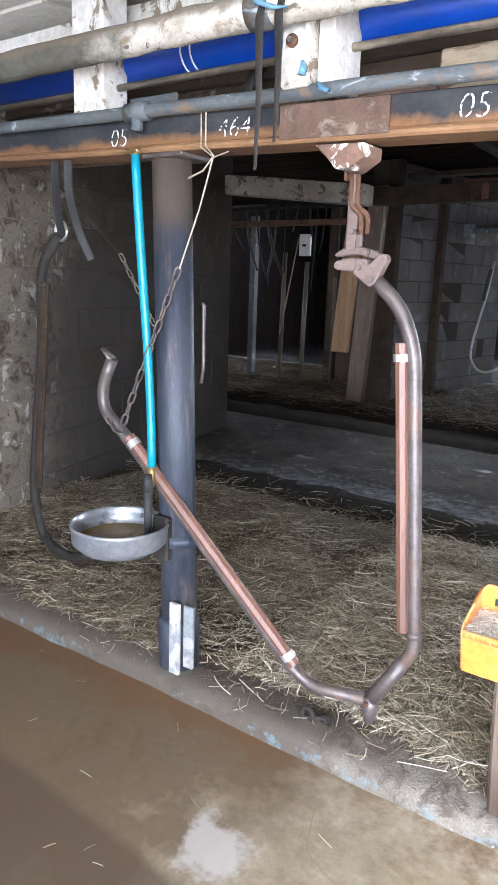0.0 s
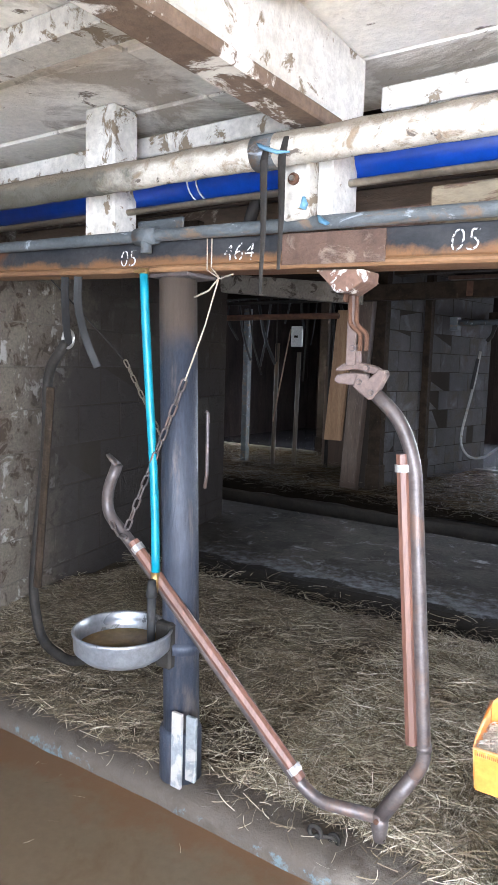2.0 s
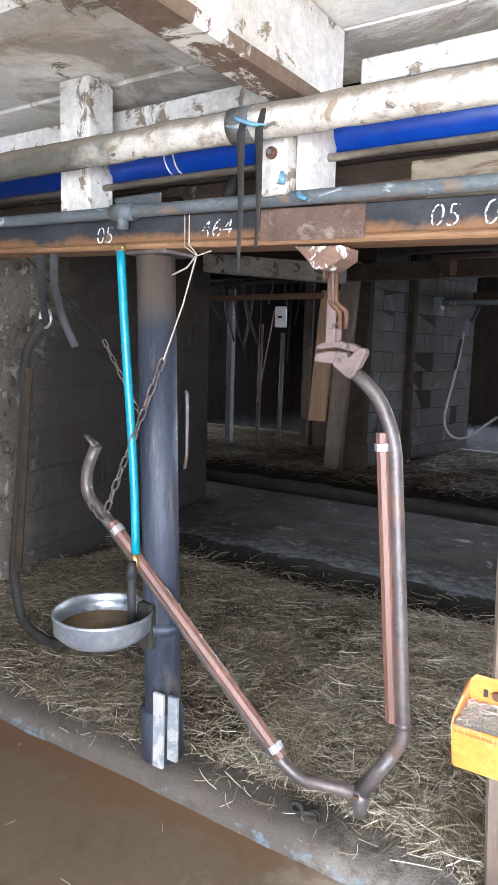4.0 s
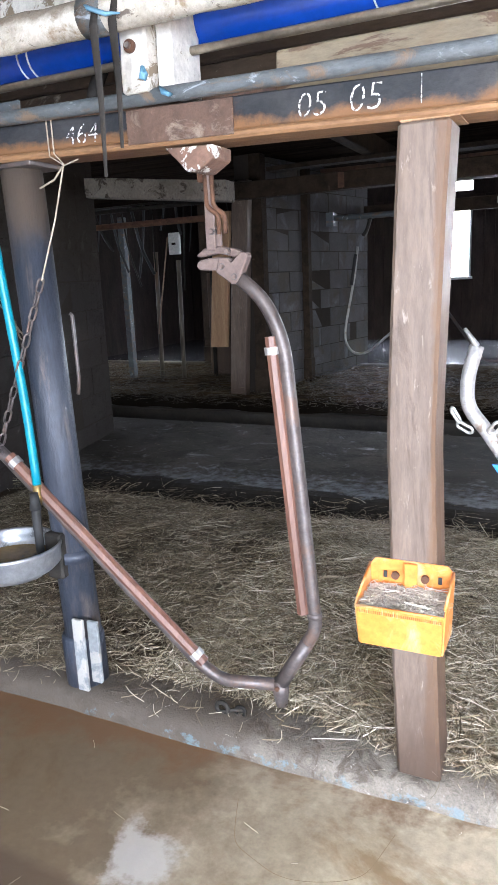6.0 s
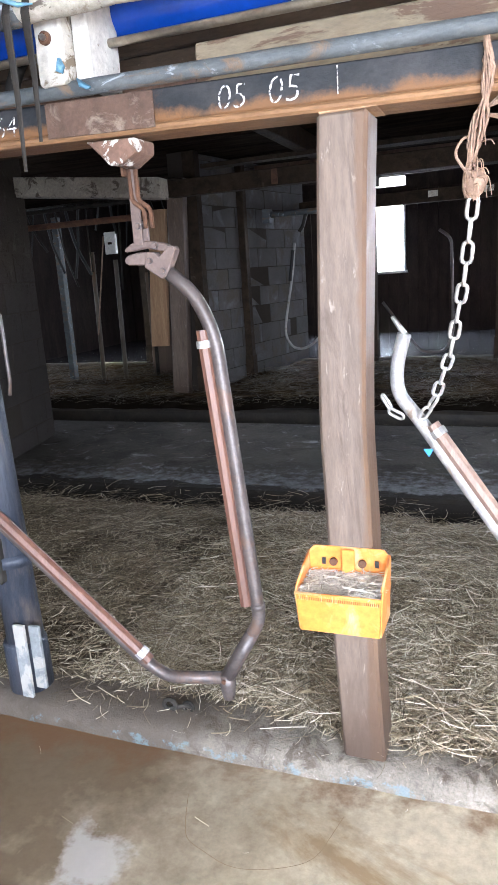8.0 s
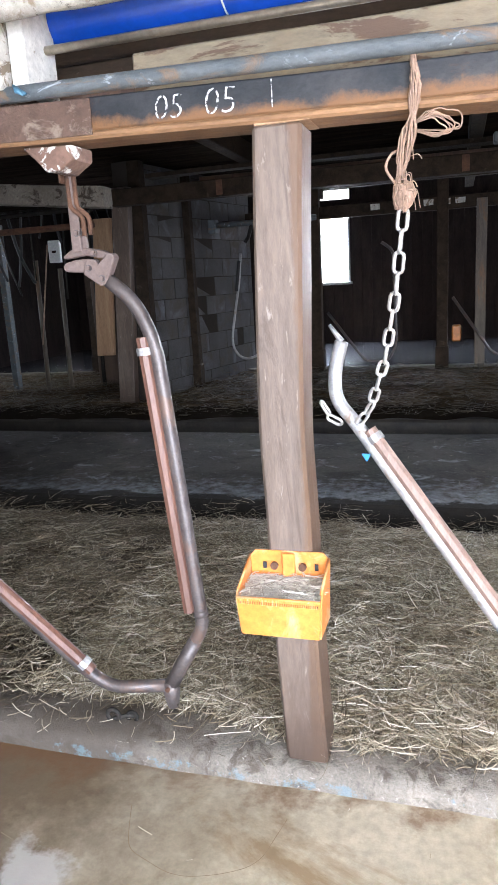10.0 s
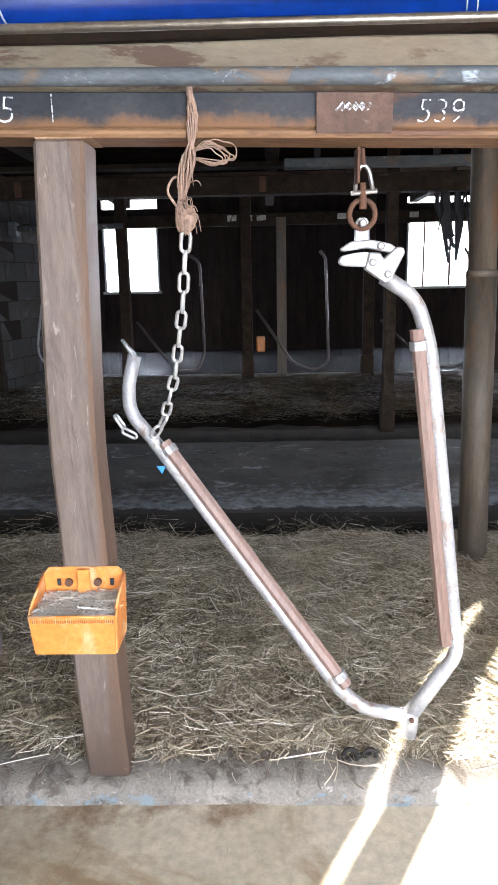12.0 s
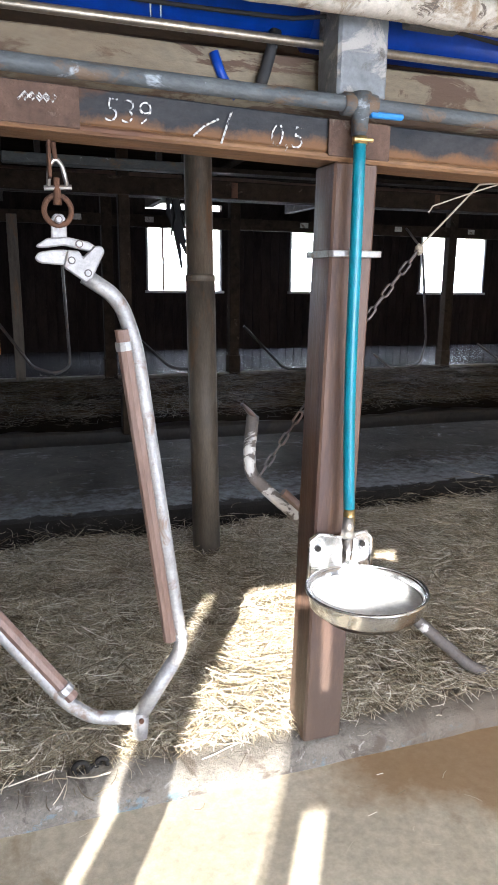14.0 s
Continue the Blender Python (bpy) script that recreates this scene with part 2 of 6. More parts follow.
M["dark_iron"] = mat("blackened_iron", (0.017, 0.015, 0.013), (0.042, 0.037, 0.032), 9, 0.7, spec=0.2, metal=0.1, bump=0.25, fine=80)
M["blue_post"] = mat("dark_blue_grey_pipe", (0.018, 0.022, 0.032), (0.050, 0.060, 0.082), 4, 0.5, metal=0.15, bump=0.3, stretch=(3, 3, 0.6), fine=60,
                     stain=(0.12, 0.10, 0.09), stain_scale=3.0, stain_at=(0.58, 0.7))
M["brown_pipe"] = mat("brown_grey_pipe", (0.075, 0.058, 0.042), (0.15, 0.122, 0.092), 5, 0.6, metal=0.2, bump=0.2, stretch=(3, 3, 0.6), fine=60, stain=(0.17, 0.095, 0.05), stain_scale=3, stain_at=(0.55, 0.66))
M["teal"] = mat("teal_hose", (0.0, 0.19, 0.26), (0.0, 0.25, 0.34), 4, 0.35, bump=0.03, fine=40, vary=0)
M["chain"] = mat("zinc_chain", (0.50, 0.48, 0.45), (0.68, 0.66, 0.63), 12, 0.42, metal=0.6, bump=0.1, fine=100)
M["stainless"] = mat("stainless_bowl", (0.60, 0.60, 0.60), (0.72, 0.72, 0.71), 7, 0.24, metal=1.0, bump=0.04, fine=60, stain=(0.42, 0.38, 0.32), stain_scale=5,
                     stain_at=(0.58, 0.7), stain_rough=0.5, vary=0.0)
M["dull_zinc"] = mat("scoured_steel", (0.55, 0.55, 0.54), (0.68, 0.68, 0.67), 7, 0.55, metal=0.3, bump=0.05, fine=60, vary=0)
M["orange"] = mat("orange_plastic", (0.62, 0.195, 0.03), (0.71, 0.26, 0.06), 5, 0.42, bump=0.06, fine=50, stain=(0.60, 0.37, 0.18), stain_scale=9, vary=0, stain2=(0.30, 0.12, 0.035), stain2_scale=16, stain2_at=(0.60, 0.68))
M["feed"] = mat("dry_feed", (0.46, 0.43, 0.38), (0.74, 0.71, 0.65), 40, 0.9, bump=0.9, fine=160, vary=0)
M["water"] = mat("murky_feed_water", (0.12, 0.075, 0.025), (0.26, 0.17, 0.06), 9, 0.12, bump=0.05, fine=50, vary=0)
M["rope"] = mat("twine", (0.22, 0.135, 0.092), (0.37, 0.25, 0.18), 18, 0.9, bump=0.4, fine=200)
M["pale_rope"] = mat("pale_cord", (0.27, 0.225, 0.165), (0.42, 0.365, 0.285), 18, 0.9, bump=0.3, fine=200)
M["chalk"] = mat("chalk", (0.62, 0.62, 0.60), (0.85, 0.85, 0.83), 60, 0.95, bump=0.3, fine=150, vary=0)
cn = M["chalk"].node_tree
cz = cn.nodes.new("ShaderNodeTexNoise")
cz.inputs["Scale"].default_value, cz.inputs["Detail"].default_value = 130.0, 3.0
cc = cn.nodes.new("ShaderNodeTexCoord")
cn.links.new(cc.outputs["Object"], cz.inputs["Vector"])
cr = ramp_of(cn, [(0.41, (0, 0, 0)), (0.58, (0.92, 0.92, 0.92))])
cn.links.new(cz.outputs["Fac"], cr.inputs[0])
cn.links.new(cr.outputs[0], cn.nodes["Principled BSDF"].inputs["Alpha"])
M["white_plastic"] = mat("dirty_white_plastic", (0.66, 0.65, 0.60), (0.78, 0.77, 0.72), 6, 0.5, bump=0.05, fine=50)
M["black"] = mat("black_rubber", (0.012, 0.012, 0.012), (0.03, 0.03, 0.03), 8, 0.7, bump=0.1, fine=60)
M["brass"] = mat("brass_fitting", (0.45, 0.31, 0.12), (0.58, 0.42, 0.2), 8, 0.4, metal=0.9, bump=0.1, fine=80)
M["old_steel"] = mat("stained_steel", (0.20, 0.17, 0.13), (0.36, 0.31, 0.24), 7, 0.4, metal=0.8, bump=0.1, fine=80)
M["flaked"] = mat("flaking_pale_paint", (0.10, 0.085, 0.075), (0.17, 0.145, 0.13), 8, 0.6, bump=0.4, fine=80, stain=(0.62, 0.60, 0.57), stain_scale=9, stain_at=(0.54, 0.57))
M["peeling_brown"] = mat("brown_wood_old_whitewash", (0.10, 0.065, 0.042), (0.19, 0.13, 0.09), 5, 0.8, bump=0.35, fine=60, stain=(0.62, 0.59, 0.53), stain_scale=9, stain_at=(0.53, 0.58))
M["old_boards"] = mat("brown_old_boards", (0.055, 0.036, 0.024), (0.115, 0.080, 0.054), 4, 0.85, bump=0.35, stretch=(0.6, 2, 2), fine=50, stain=(0.34, 0.30, 0.24), stain_scale=6, stain_at=(0.60, 0.66))
M["rust_white"] = mat("rust_with_white_paint", (0.10, 0.055, 0.038), (0.19, 0.11, 0.078), 12, 0.8, bump=0.35, fine=80, stain=(0.66, 0.64, 0.60), stain_scale=16, stain_at=(0.53, 0.57))
M["tape"] = mat("silver_tape", (0.34, 0.33, 0.32), (0.55, 0.55, 0.54), 20, 0.35, metal=0.6, bump=0.2, fine=90)
M["blue_tape"] = mat("blue_label", (0.01, 0.16, 0.45), (0.02, 0.22, 0.55), 8, 0.4, bump=0.05)
M["frame_white"] = mat("window_frame_paint", (0.5, 0.5, 0.5), (0.65, 0.65, 0.65), 6, 0.6, bump=0.1)
M["lintel"] = mat("whitewashed_rough_timber", (0.19, 0.16, 0.125), (0.31, 0.275, 0.225), 5, 0.9, bump=0.6, fine=60, grain=1.0, stain=(0.075, 0.056, 0.04), stain_scale=13,
                  stain_at=(0.54, 0.60), vary=0.0)
M["blue_rag"] = mat("faded_blue_cloth", (0.07, 0.20, 0.30), (0.16, 0.32, 0.42), 30, 0.9, bump=0.4, fine=150)
M["galvanised"] = mat("galvanised_bowl", (0.24, 0.255, 0.275), (0.38, 0.395, 0.415), 6, 0.3, metal=0.55, bump=0.08, fine=60, stain=(0.24, 0.20, 0.14), stain_scale=5, stain_at=(0.56, 0.68))
M["plain_wall"] = mat("plain_plaster", (0.42, 0.40, 0.36), (0.55, 0.52, 0.47), 1.5, 0.9, bump=0.2, fine=50, vary=0)



def floor_stains(m):
    """Manure-brown ground towards the block wall, a darker strip and one pale splash, each with its own ragged outline."""
    nt = m.node_tree
    nodes, link = nt.nodes, nt.links.new
    hsv = next(n for n in nodes if n.type == "HUE_SAT")
    col = hsv.inputs["Color"].links[0].from_socket
    co = nodes.new("ShaderNodeTexCoord")
    nz = nodes.new("ShaderNodeTexNoise")
    nz.inputs["Scale"].default_value, nz.inputs["Detail"].default_value, nz.inputs["Roughness"].default_value = 4.6, 9, 0.66
    link(co.outputs["Object"], nz.inputs["Vector"])

    def masked(col, normal, at, width, amp, paint, amount):
        d = nodes.new("ShaderNodeVectorMath")
        d.operation = "DOT_PRODUCT"
        link(co.outputs["Object"], d.inputs[0])
        d.inputs[1].default_value = normal
        a = nodes.new("ShaderNodeMath")
        a.operation = "MULTIPLY_ADD"
        link(nz.outputs["Fac"], a.inputs[0])
        a.inputs[1].default_value = amp
        link(d.outputs["Value"], a.inputs[2])
        r = nodes.new("ShaderNodeMapRange")
        r.inputs["From Min"].default_value, r.inputs["From Max"].default_value = at + amp / 2, at + amp / 2 + width
        r.inputs["To Max"].default_value = amount
        link(a.outputs[0], r.inputs["Value"])
        x = nodes.new("ShaderNodeMix")
        x.data_type = "RGBA"
        link(r.outputs[0], x.inputs["Factor"])
        link(col, x.inputs["A"])
        x.inputs["B"].default_value = (*paint, 1)
        return x.outputs["Result"]

    col = masked(col, (-1, 0.35, 0), -0.14, 0.60, 1.2, (0.105, 0.070, 0.039), 0.88)
    col = masked(col, (-0.06, -1, 0), 0.50, 0.03, 0.05, (0.085, 0.06, 0.042), 0.8)
    v = nodes.new("ShaderNodeVectorMath")
    v.operation = "DISTANCE"
    link(co.outputs["Object"], v.inputs[0])
    v.inputs[1].default_value = (-0.455, -0.375, 0)
    a = nodes.new("ShaderNodeMath")
    a.operation = "MULTIPLY_ADD"
    link(nz.outputs["Fac"], a.inputs[0])
    a.inputs[1].default_value = 0.30
    link(v.outputs["Value"], a.inputs[2])
    r = nodes.new("ShaderNodeMapRange")
    r.inputs["From Min"].default_value, r.inputs["From Max"].default_value = 0.235, 0.205
    r.inputs["To Max"].default_value = 0.75
    link(a.outputs[0], r.inputs["Value"])
    x = nodes.new("ShaderNodeMix")
    x.data_type = "RGBA"
    link(r.outputs[0], x.inputs["Factor"])
    link(col, x.inputs["A"])
    x.inputs["B"].default_value = (0.46, 0.44, 0.41, 1)
    link(x.outputs["Result"], hsv.inputs["Color"])


floor_stains(M["alley"])


def stain_shade_where(m, normal, lo, hi, amp, paint, amount, scale=6.0):
    """Stains, sheen or shade coloured in beyond a plane in the barn, with a ragged edge."""
    nt = m.node_tree
    nodes, link = nt.nodes, nt.links.new
    hsv = next(n for n in nodes if n.type == "HUE_SAT")
    col = hsv.inputs["Color"].links[0].from_socket
    geo = nodes.new("ShaderNodeNewGeometry")
    nz = nodes.new("ShaderNodeTexNoise")
    nz.inputs["Scale"].default_value, nz.inputs["Detail"].default_value, nz.inputs["Roughness"].default_value = scale, 9, 0.7
    link(geo.outputs["Position"], nz.inputs["Vector"])
    d = nodes.new("ShaderNodeVectorMath")
    d.operation = "DOT_PRODUCT"
    link(geo.outputs["Position"], d.inputs[0])
    d.inputs[1].default_value = normal
    a = nodes.new("ShaderNodeMath")
    a.operation = "MULTIPLY_ADD"
    link(nz.outputs["Fac"], a.inputs[0])
    a.inputs[1].default_value = amp
    link(d.outputs["Value"], a.inputs[2])
    rg = nodes.new("ShaderNodeMapRange")
    rg.inputs["From Min"].default_value, rg.inputs["From Max"].default_value = lo + amp / 2, hi + amp / 2
    rg.inputs["To Max"].default_value = amount
    link(a.outputs[0], rg.inputs["Value"])
    x = nodes.new("ShaderNodeMix")
    x.data_type = "RGBA"
    link(rg.outputs[0], x.inputs["Factor"])
    link(col, x.inputs["A"])
    x.inputs["B"].default_value = (*paint, 1)
    link(x.outputs["Result"], hsv.inputs["Color"])


stain_shade_where(M["white_pipe"], (-1, 0, 0), 0.94, 1.06, 0.5, (0.06, 0.058, 0.043), 0.9, 9.0)
# near edge: pale worn patches with the bluish wet sheen in the colour
stain_shade_where(M["walkway"], (0.06, -1, 0), -2.30, -1.75, 1.6, (0.33, 0.35, 0.39), 0.7, 16.0)
# dark ragged edge towards the gutter
stain_shade_where(M["walkway"], (0, -1, 0), -1.965, -1.93, 0.35, (0.020, 0.016, 0.012), 0.97, 7.0)
stain_shade_where(M["white_pipe"], (0, 0, 1), 1.692, 1.706, 0.055, (0.17, 0.135, 0.095), 0.85, 14.0)
# front of the far litter blackened to widen the dark gutter band
stain_shade_where(M["far_bed"], (0, -1, 0), -4.52, -4.36, 0.5, (0.022, 0.017, 0.013), 0.95, 4.0)
# blocks darker beyond the stall front
stain_shade_where(M["block"], (0, 1, 0), 0.72, 1.2, 0.7, (0.036, 0.029, 0.024), 0.93, 5.0)
# litter and kerb grow darker towards the block wall
stain_shade_where(M["bed"], (-1, 0, 0), 0.0, 0.8, 1.2, (0.055, 0.040, 0.027), 0.85, 4.0)
stain_shade_where(M["kerb"], (-1, 0, 0), 0.0, 0.5, 1.2, (0.075, 0.059, 0.045), 0.85, 5.0)
stain_shade_where(M["kerb"], (0, -1, 0), 0.0185, 0.0225, 0.05, (0.14, 0.235, 0.28), 0.5, 22.0)
stain_shade_where(M["alley"], (-0.10, 1, 0), -0.06, 0.03, 0.6, (0.15, 0.080, 0.040), 0.8, 4.5)
# right end: brown floor, with its shade deepened in the colour
stain_shade_where(M["alley"], (1, 0.9, 0), 1.10, 1.30, 0.8, (0.25, 0.135, 0.050), 0.75, 2.6)
# kerb browner at the right end
stain_shade_where(M["kerb"], (1, 0, 0), 1.15, 1.6, 0.8, (0.13, 0.10, 0.072), 0.75, 5.0)
stain_shade_where(M["post_wood"], (1, 0, 0), 0.066, 0.074, 0.03, (0.125, 0.068, 0.037), 0.7, 14.0)
stain_shade_where(M["post_wood"], (0, 0, -1), -0.34, -0.10, 0.3, (0.055, 0.033, 0.022), 0.8, 8.0)
stain_shade_where(M["beam"], (-0.026, 0, -1), -1.484, -1.466, 0.10, (0.19, 0.095, 0.042), 0.85, 7.0)
stain_shade_where(M["blue_post"], (0, 0, 1), 1.22, 1.36, 0.35, (0.105, 0.078, 0.058), 0.85, 8.0)


def dark_coat(m):
    """A dark coat on part of the block wall, low and towards the opening, with a ragged edge."""
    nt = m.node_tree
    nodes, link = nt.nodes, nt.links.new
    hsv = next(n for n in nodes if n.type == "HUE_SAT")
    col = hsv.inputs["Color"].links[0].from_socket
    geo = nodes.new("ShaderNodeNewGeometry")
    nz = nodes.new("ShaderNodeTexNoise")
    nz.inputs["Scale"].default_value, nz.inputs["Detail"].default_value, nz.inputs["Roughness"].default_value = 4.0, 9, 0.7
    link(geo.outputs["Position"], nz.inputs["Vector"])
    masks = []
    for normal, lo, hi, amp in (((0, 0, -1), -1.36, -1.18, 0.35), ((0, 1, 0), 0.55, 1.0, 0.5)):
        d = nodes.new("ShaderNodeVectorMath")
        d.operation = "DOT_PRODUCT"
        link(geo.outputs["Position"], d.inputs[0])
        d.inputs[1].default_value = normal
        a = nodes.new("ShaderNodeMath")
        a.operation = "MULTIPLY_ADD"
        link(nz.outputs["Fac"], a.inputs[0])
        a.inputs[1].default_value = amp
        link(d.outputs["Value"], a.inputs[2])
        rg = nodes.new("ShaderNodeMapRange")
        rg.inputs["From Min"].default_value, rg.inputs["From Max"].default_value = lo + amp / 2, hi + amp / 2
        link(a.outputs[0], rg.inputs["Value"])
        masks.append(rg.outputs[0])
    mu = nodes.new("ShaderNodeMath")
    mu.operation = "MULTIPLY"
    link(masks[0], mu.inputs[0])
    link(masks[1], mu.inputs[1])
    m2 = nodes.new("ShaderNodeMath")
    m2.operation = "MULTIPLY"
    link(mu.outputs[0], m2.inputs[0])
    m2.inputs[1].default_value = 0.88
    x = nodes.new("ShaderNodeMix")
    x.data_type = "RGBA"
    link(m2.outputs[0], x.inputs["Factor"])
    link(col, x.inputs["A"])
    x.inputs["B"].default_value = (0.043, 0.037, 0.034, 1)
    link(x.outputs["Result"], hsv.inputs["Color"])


dark_coat(M["block"])
dark_coat(M["mortar"])
# mortar darkened along with the blocks
stain_shade_where(M["mortar"], (0, 1, 0), 0.72, 1.2, 0.7, (0.036, 0.029, 0.024), 0.93, 5.0)
stain_shade_where(M["red_wood"], (-0.2, 0, -1), -0.75, -0.45, 0.3, (0.085, 0.058, 0.042), 0.7, 9.0)

glow = bpy.data.materials.new("outdoor_brightness")
glow.use_nodes = True
gn = glow.node_tree
gn.nodes.remove(gn.nodes["Principled BSDF"])
em = gn.nodes.new("ShaderNodeEmission")
em.inputs[0].default_value, em.inputs[1].default_value = (0.93, 0.97, 1.0, 1), 2.2
gn.links.new(em.outputs[0], gn.nodes["Material Output"].inputs[0])
glass = bpy.data.materials.new("window_glass")
glass.use_nodes = True
gb = glass.node_tree.nodes["Principled BSDF"]
gb.inputs["Transmission Weight"].default_value, gb.inputs["Roughness"].default_value = 1.0, 0.12
gb.inputs["Base Color"].default_value = (0.95, 0.97, 0.97, 1)


# ---------------------------------------------------------------- mesh helpers
def thing(name, loc, label, category, group="", kind=""):
    e = new(name)
    e.location = loc
    e.empty_display_size = 0.05
    return tagged(e, label, category, group, kind)


def part(name, bm, material, parent=None, label="", smooth=False):
    """Links a bmesh, built in world metres, as one mesh under a thing or a part."""
    me = bpy.data.meshes.new(name)
    ob = new(name, me)
    if parent is not None:
        p, o = parent, Vector()
        while p is not None:
            o += p.location
            p = p.parent
        bmesh.ops.translate(bm, verts=bm.verts, vec=-o)
        ob.parent = parent
    bm.to_mesh(me)
    bm.free()
    for f in me.polygons:
        f.use_smooth = smooth
    me.materials.append(M[material] if isinstance(material, str) else material)
    if label:
        ob["label"] = label
    return ob


def solid(name, bm, material, label, category, group="", kind="", smooth=False):
    return tagged(part(name, bm, material, None, "", smooth), label, category, group, kind)


def box(bm, x0, x1, y0, y1, z0, z1, bev=0.003, seg=1, m=None):
    r = bmesh.ops.create_cube(bm, size=1.0)
    vs = r["verts"]
    bmesh.ops.scale(bm, vec=(x1 - x0, y1 - y0, z1 - z0), verts=vs)
    bmesh.ops.translate(bm, vec=((x0 + x1) / 2, (y0 + y1) / 2, (z0 + z1) / 2), verts=vs)
    es = list({e for v in vs for e in v.link_edges})
    if bev:
        out = bmesh.ops.bevel(bm, geom=es, offset=bev, segments=seg, profile=0.5, affect="EDGES")
        vs = list({v for f in out["faces"] for v in f.verts} | {v for v in vs if v.is_valid})
    if m is not None:
        bmesh.ops.transform(bm, matrix=m, verts=vs)
    return bm


def bx(*a, **k):
    return box(bmesh.new(), *a, **k)


def arc_path(pts, radius, n=6):
    """A polyline with its corners rounded."""
    pts = [Vector(p) for p in pts]
    out = [pts[0]]
    radii = radius if isinstance(radius, (list, tuple)) else [radius] * len(pts)
    for a, b, c, want in zip(pts, pts[1:], pts[2:], radii):
        u, v = (a - b), (c - b)
        r = min(want, u.length * 0.48, v.length * 0.48)
        p, q = b + u.normalized() * r, b + v.normalized() * r
        for i in range(n + 1):
            t = i / n
            out.append(p * (1 - t) ** 2 + b * 2 * t * (1 - t) + q * t * t)
    out.append(pts[-1])
    return out


def tube(bm, pts, r, seg=12, closed=False, flat=None, caps=True):
    """Sweeps a ring along points; r may be a list; flat=(a, b) squashes the ring."""
    pts = [Vector(p) for p in pts]
    n = len(pts)
    rs = r if isinstance(r, (list, tuple)) else [r] * n
    fa, fb = flat or (1.0, 1.0)
    rings, side = [], None
    for i, p in enumerate(pts):
        a = pts[i - 1] if (i or closed) else p
        c = pts[(i + 1) % n] if (i < n - 1 or closed) else p
        d = (c - a).normalized()
        if side is None:
            side = d.cross(Vector((0, 0, 1)))
            if side.length < 0.1:
                side = d.cross(Vector((0, 1, 0)))
        side = (side - d * side.dot(d)).normalized()
        up = side.cross(d)
        rings.append([bm.verts.new(p + (side * math.cos(k * math.tau / seg) * fa + up * math.sin(k * math.tau / seg) * fb) * rs[i]) for k in range(seg)])
    for i in range(n if closed else n - 1):
        a, b = rings[i], rings[(i + 1) % n]
        for k in range(seg):
            bm.faces.new((a[k], a[(k + 1) % seg], b[(k + 1) % seg], b[k]))
    if caps and not closed:
        bm.faces.new(rings[0][::-1])
        bm.faces.new(rings[-1])
    bmesh.ops.recalc_face_normals(bm, faces=bm.faces)
    return bm


def tb(*a, **k):
    return tube(bmesh.new(), *a, **k)


def lathe(bm, profile, centre, seg=40, m=None):
    """Turns (radius, height) pairs round a vertical axis."""
    c = Vector(centre)
    rings = []
    for r, z in profile:
        ring = []
        for k in range(seg):
            v = Vector((r * math.cos(k * math.tau / seg), r * math.sin(k * math.tau / seg), z))
            ring.append(bm.verts.new(c + (m @ v if m is not None else v)))
        rings.append(ring)
    for a, b in zip(rings, rings[1:]):
        for k in range(seg):
            bm.faces.new((a[k], a[(k + 1) % seg], b[(k + 1) % seg], b[k]))
    bmesh.ops.remove_doubles(bm, verts=bm.verts, dist=1e-5)
    bmesh.ops.recalc_face_normals(bm, faces=bm.faces)
    return bm


def prism(outline, y0, y1, bev=0.0):
    """An outline of (x, z) pairs given thickness from y0 to y1."""
    bm = bmesh.new()
    a = [bm.verts.new((x, y0, z)) for x, z in outline]
    b = [bm.verts.new((x, y1, z)) for x, z in outline]
    bm.faces.new(a)
    bm.faces.new(b[::-1])
    k = len(a)
    for i in range(k):
        bm.faces.new((a[i], b[i], b[(i + 1) % k], a[(i + 1) % k]))
    bmesh.ops.recalc_face_normals(bm, faces=bm.faces)
    if bev:
        bmesh.ops.bevel(bm, geom=bm.edges[:], offset=bev, segments=1, affect="EDGES", profile=0.5)
    return bm


def rough_up(bm, amount, scale=8.0, seed=0.0):
    """Uneven, worn surface: pushes the points about by noise."""
    for v in bm.verts:
        v.co += noise.noise_vector(v.co * scale + Vector((seed, 3.1, 7.7))) * amount
    return bm


def plank_bm(x0, x1, y0, y1, z0, z1, axis=0, cuts=10, wob=0.002, bev=0.004):
    """A sawn timber along one axis, cut into lengths and slightly crooked."""
    bm = bmesh.new()
    box(bm, x0, x1, y0, y1, z0, z1, bev)
    lo, hi = ((x0, x1), (y0, y1), (z0, z1))[axis]
    nrm = [0, 0, 0]
    nrm[axis] = 1
    for i in range(1, cuts):
        co = [0, 0, 0]
        co[axis] = lo + (hi - lo) * i / cuts
        bmesh.ops.bisect_plane(bm, geom=bm.verts[:] + bm.edges[:] + bm.faces[:], plane_co=co, plane_no=nrm)
    return rough_up(bm, wob, 3.0, x0 + z0)


LINKS = {}


def link_mesh(length, width, r, material):
    key = (length, width, r, material)
    if key not in LINKS:
        h, w = length / 2 - width / 2, width / 2 - r
        pts = [(w * math.cos(a), 0, h + w * math.sin(a)) for a in np.linspace(0, math.pi, 6)]
        pts += [(w * math.cos(a), 0, -h + w * math.sin(a)) for a in np.linspace(math.pi, math.tau, 6)]
        bm = tb(pts, r, 6, closed=True)
        me = bpy.data.meshes.new("link")
        bm.to_mesh(me)
        bm.free()
        for f in me.polygons:
            f.use_smooth = True
        me.materials.append(M[material])
        LINKS[key] = me
    return LINKS[key]


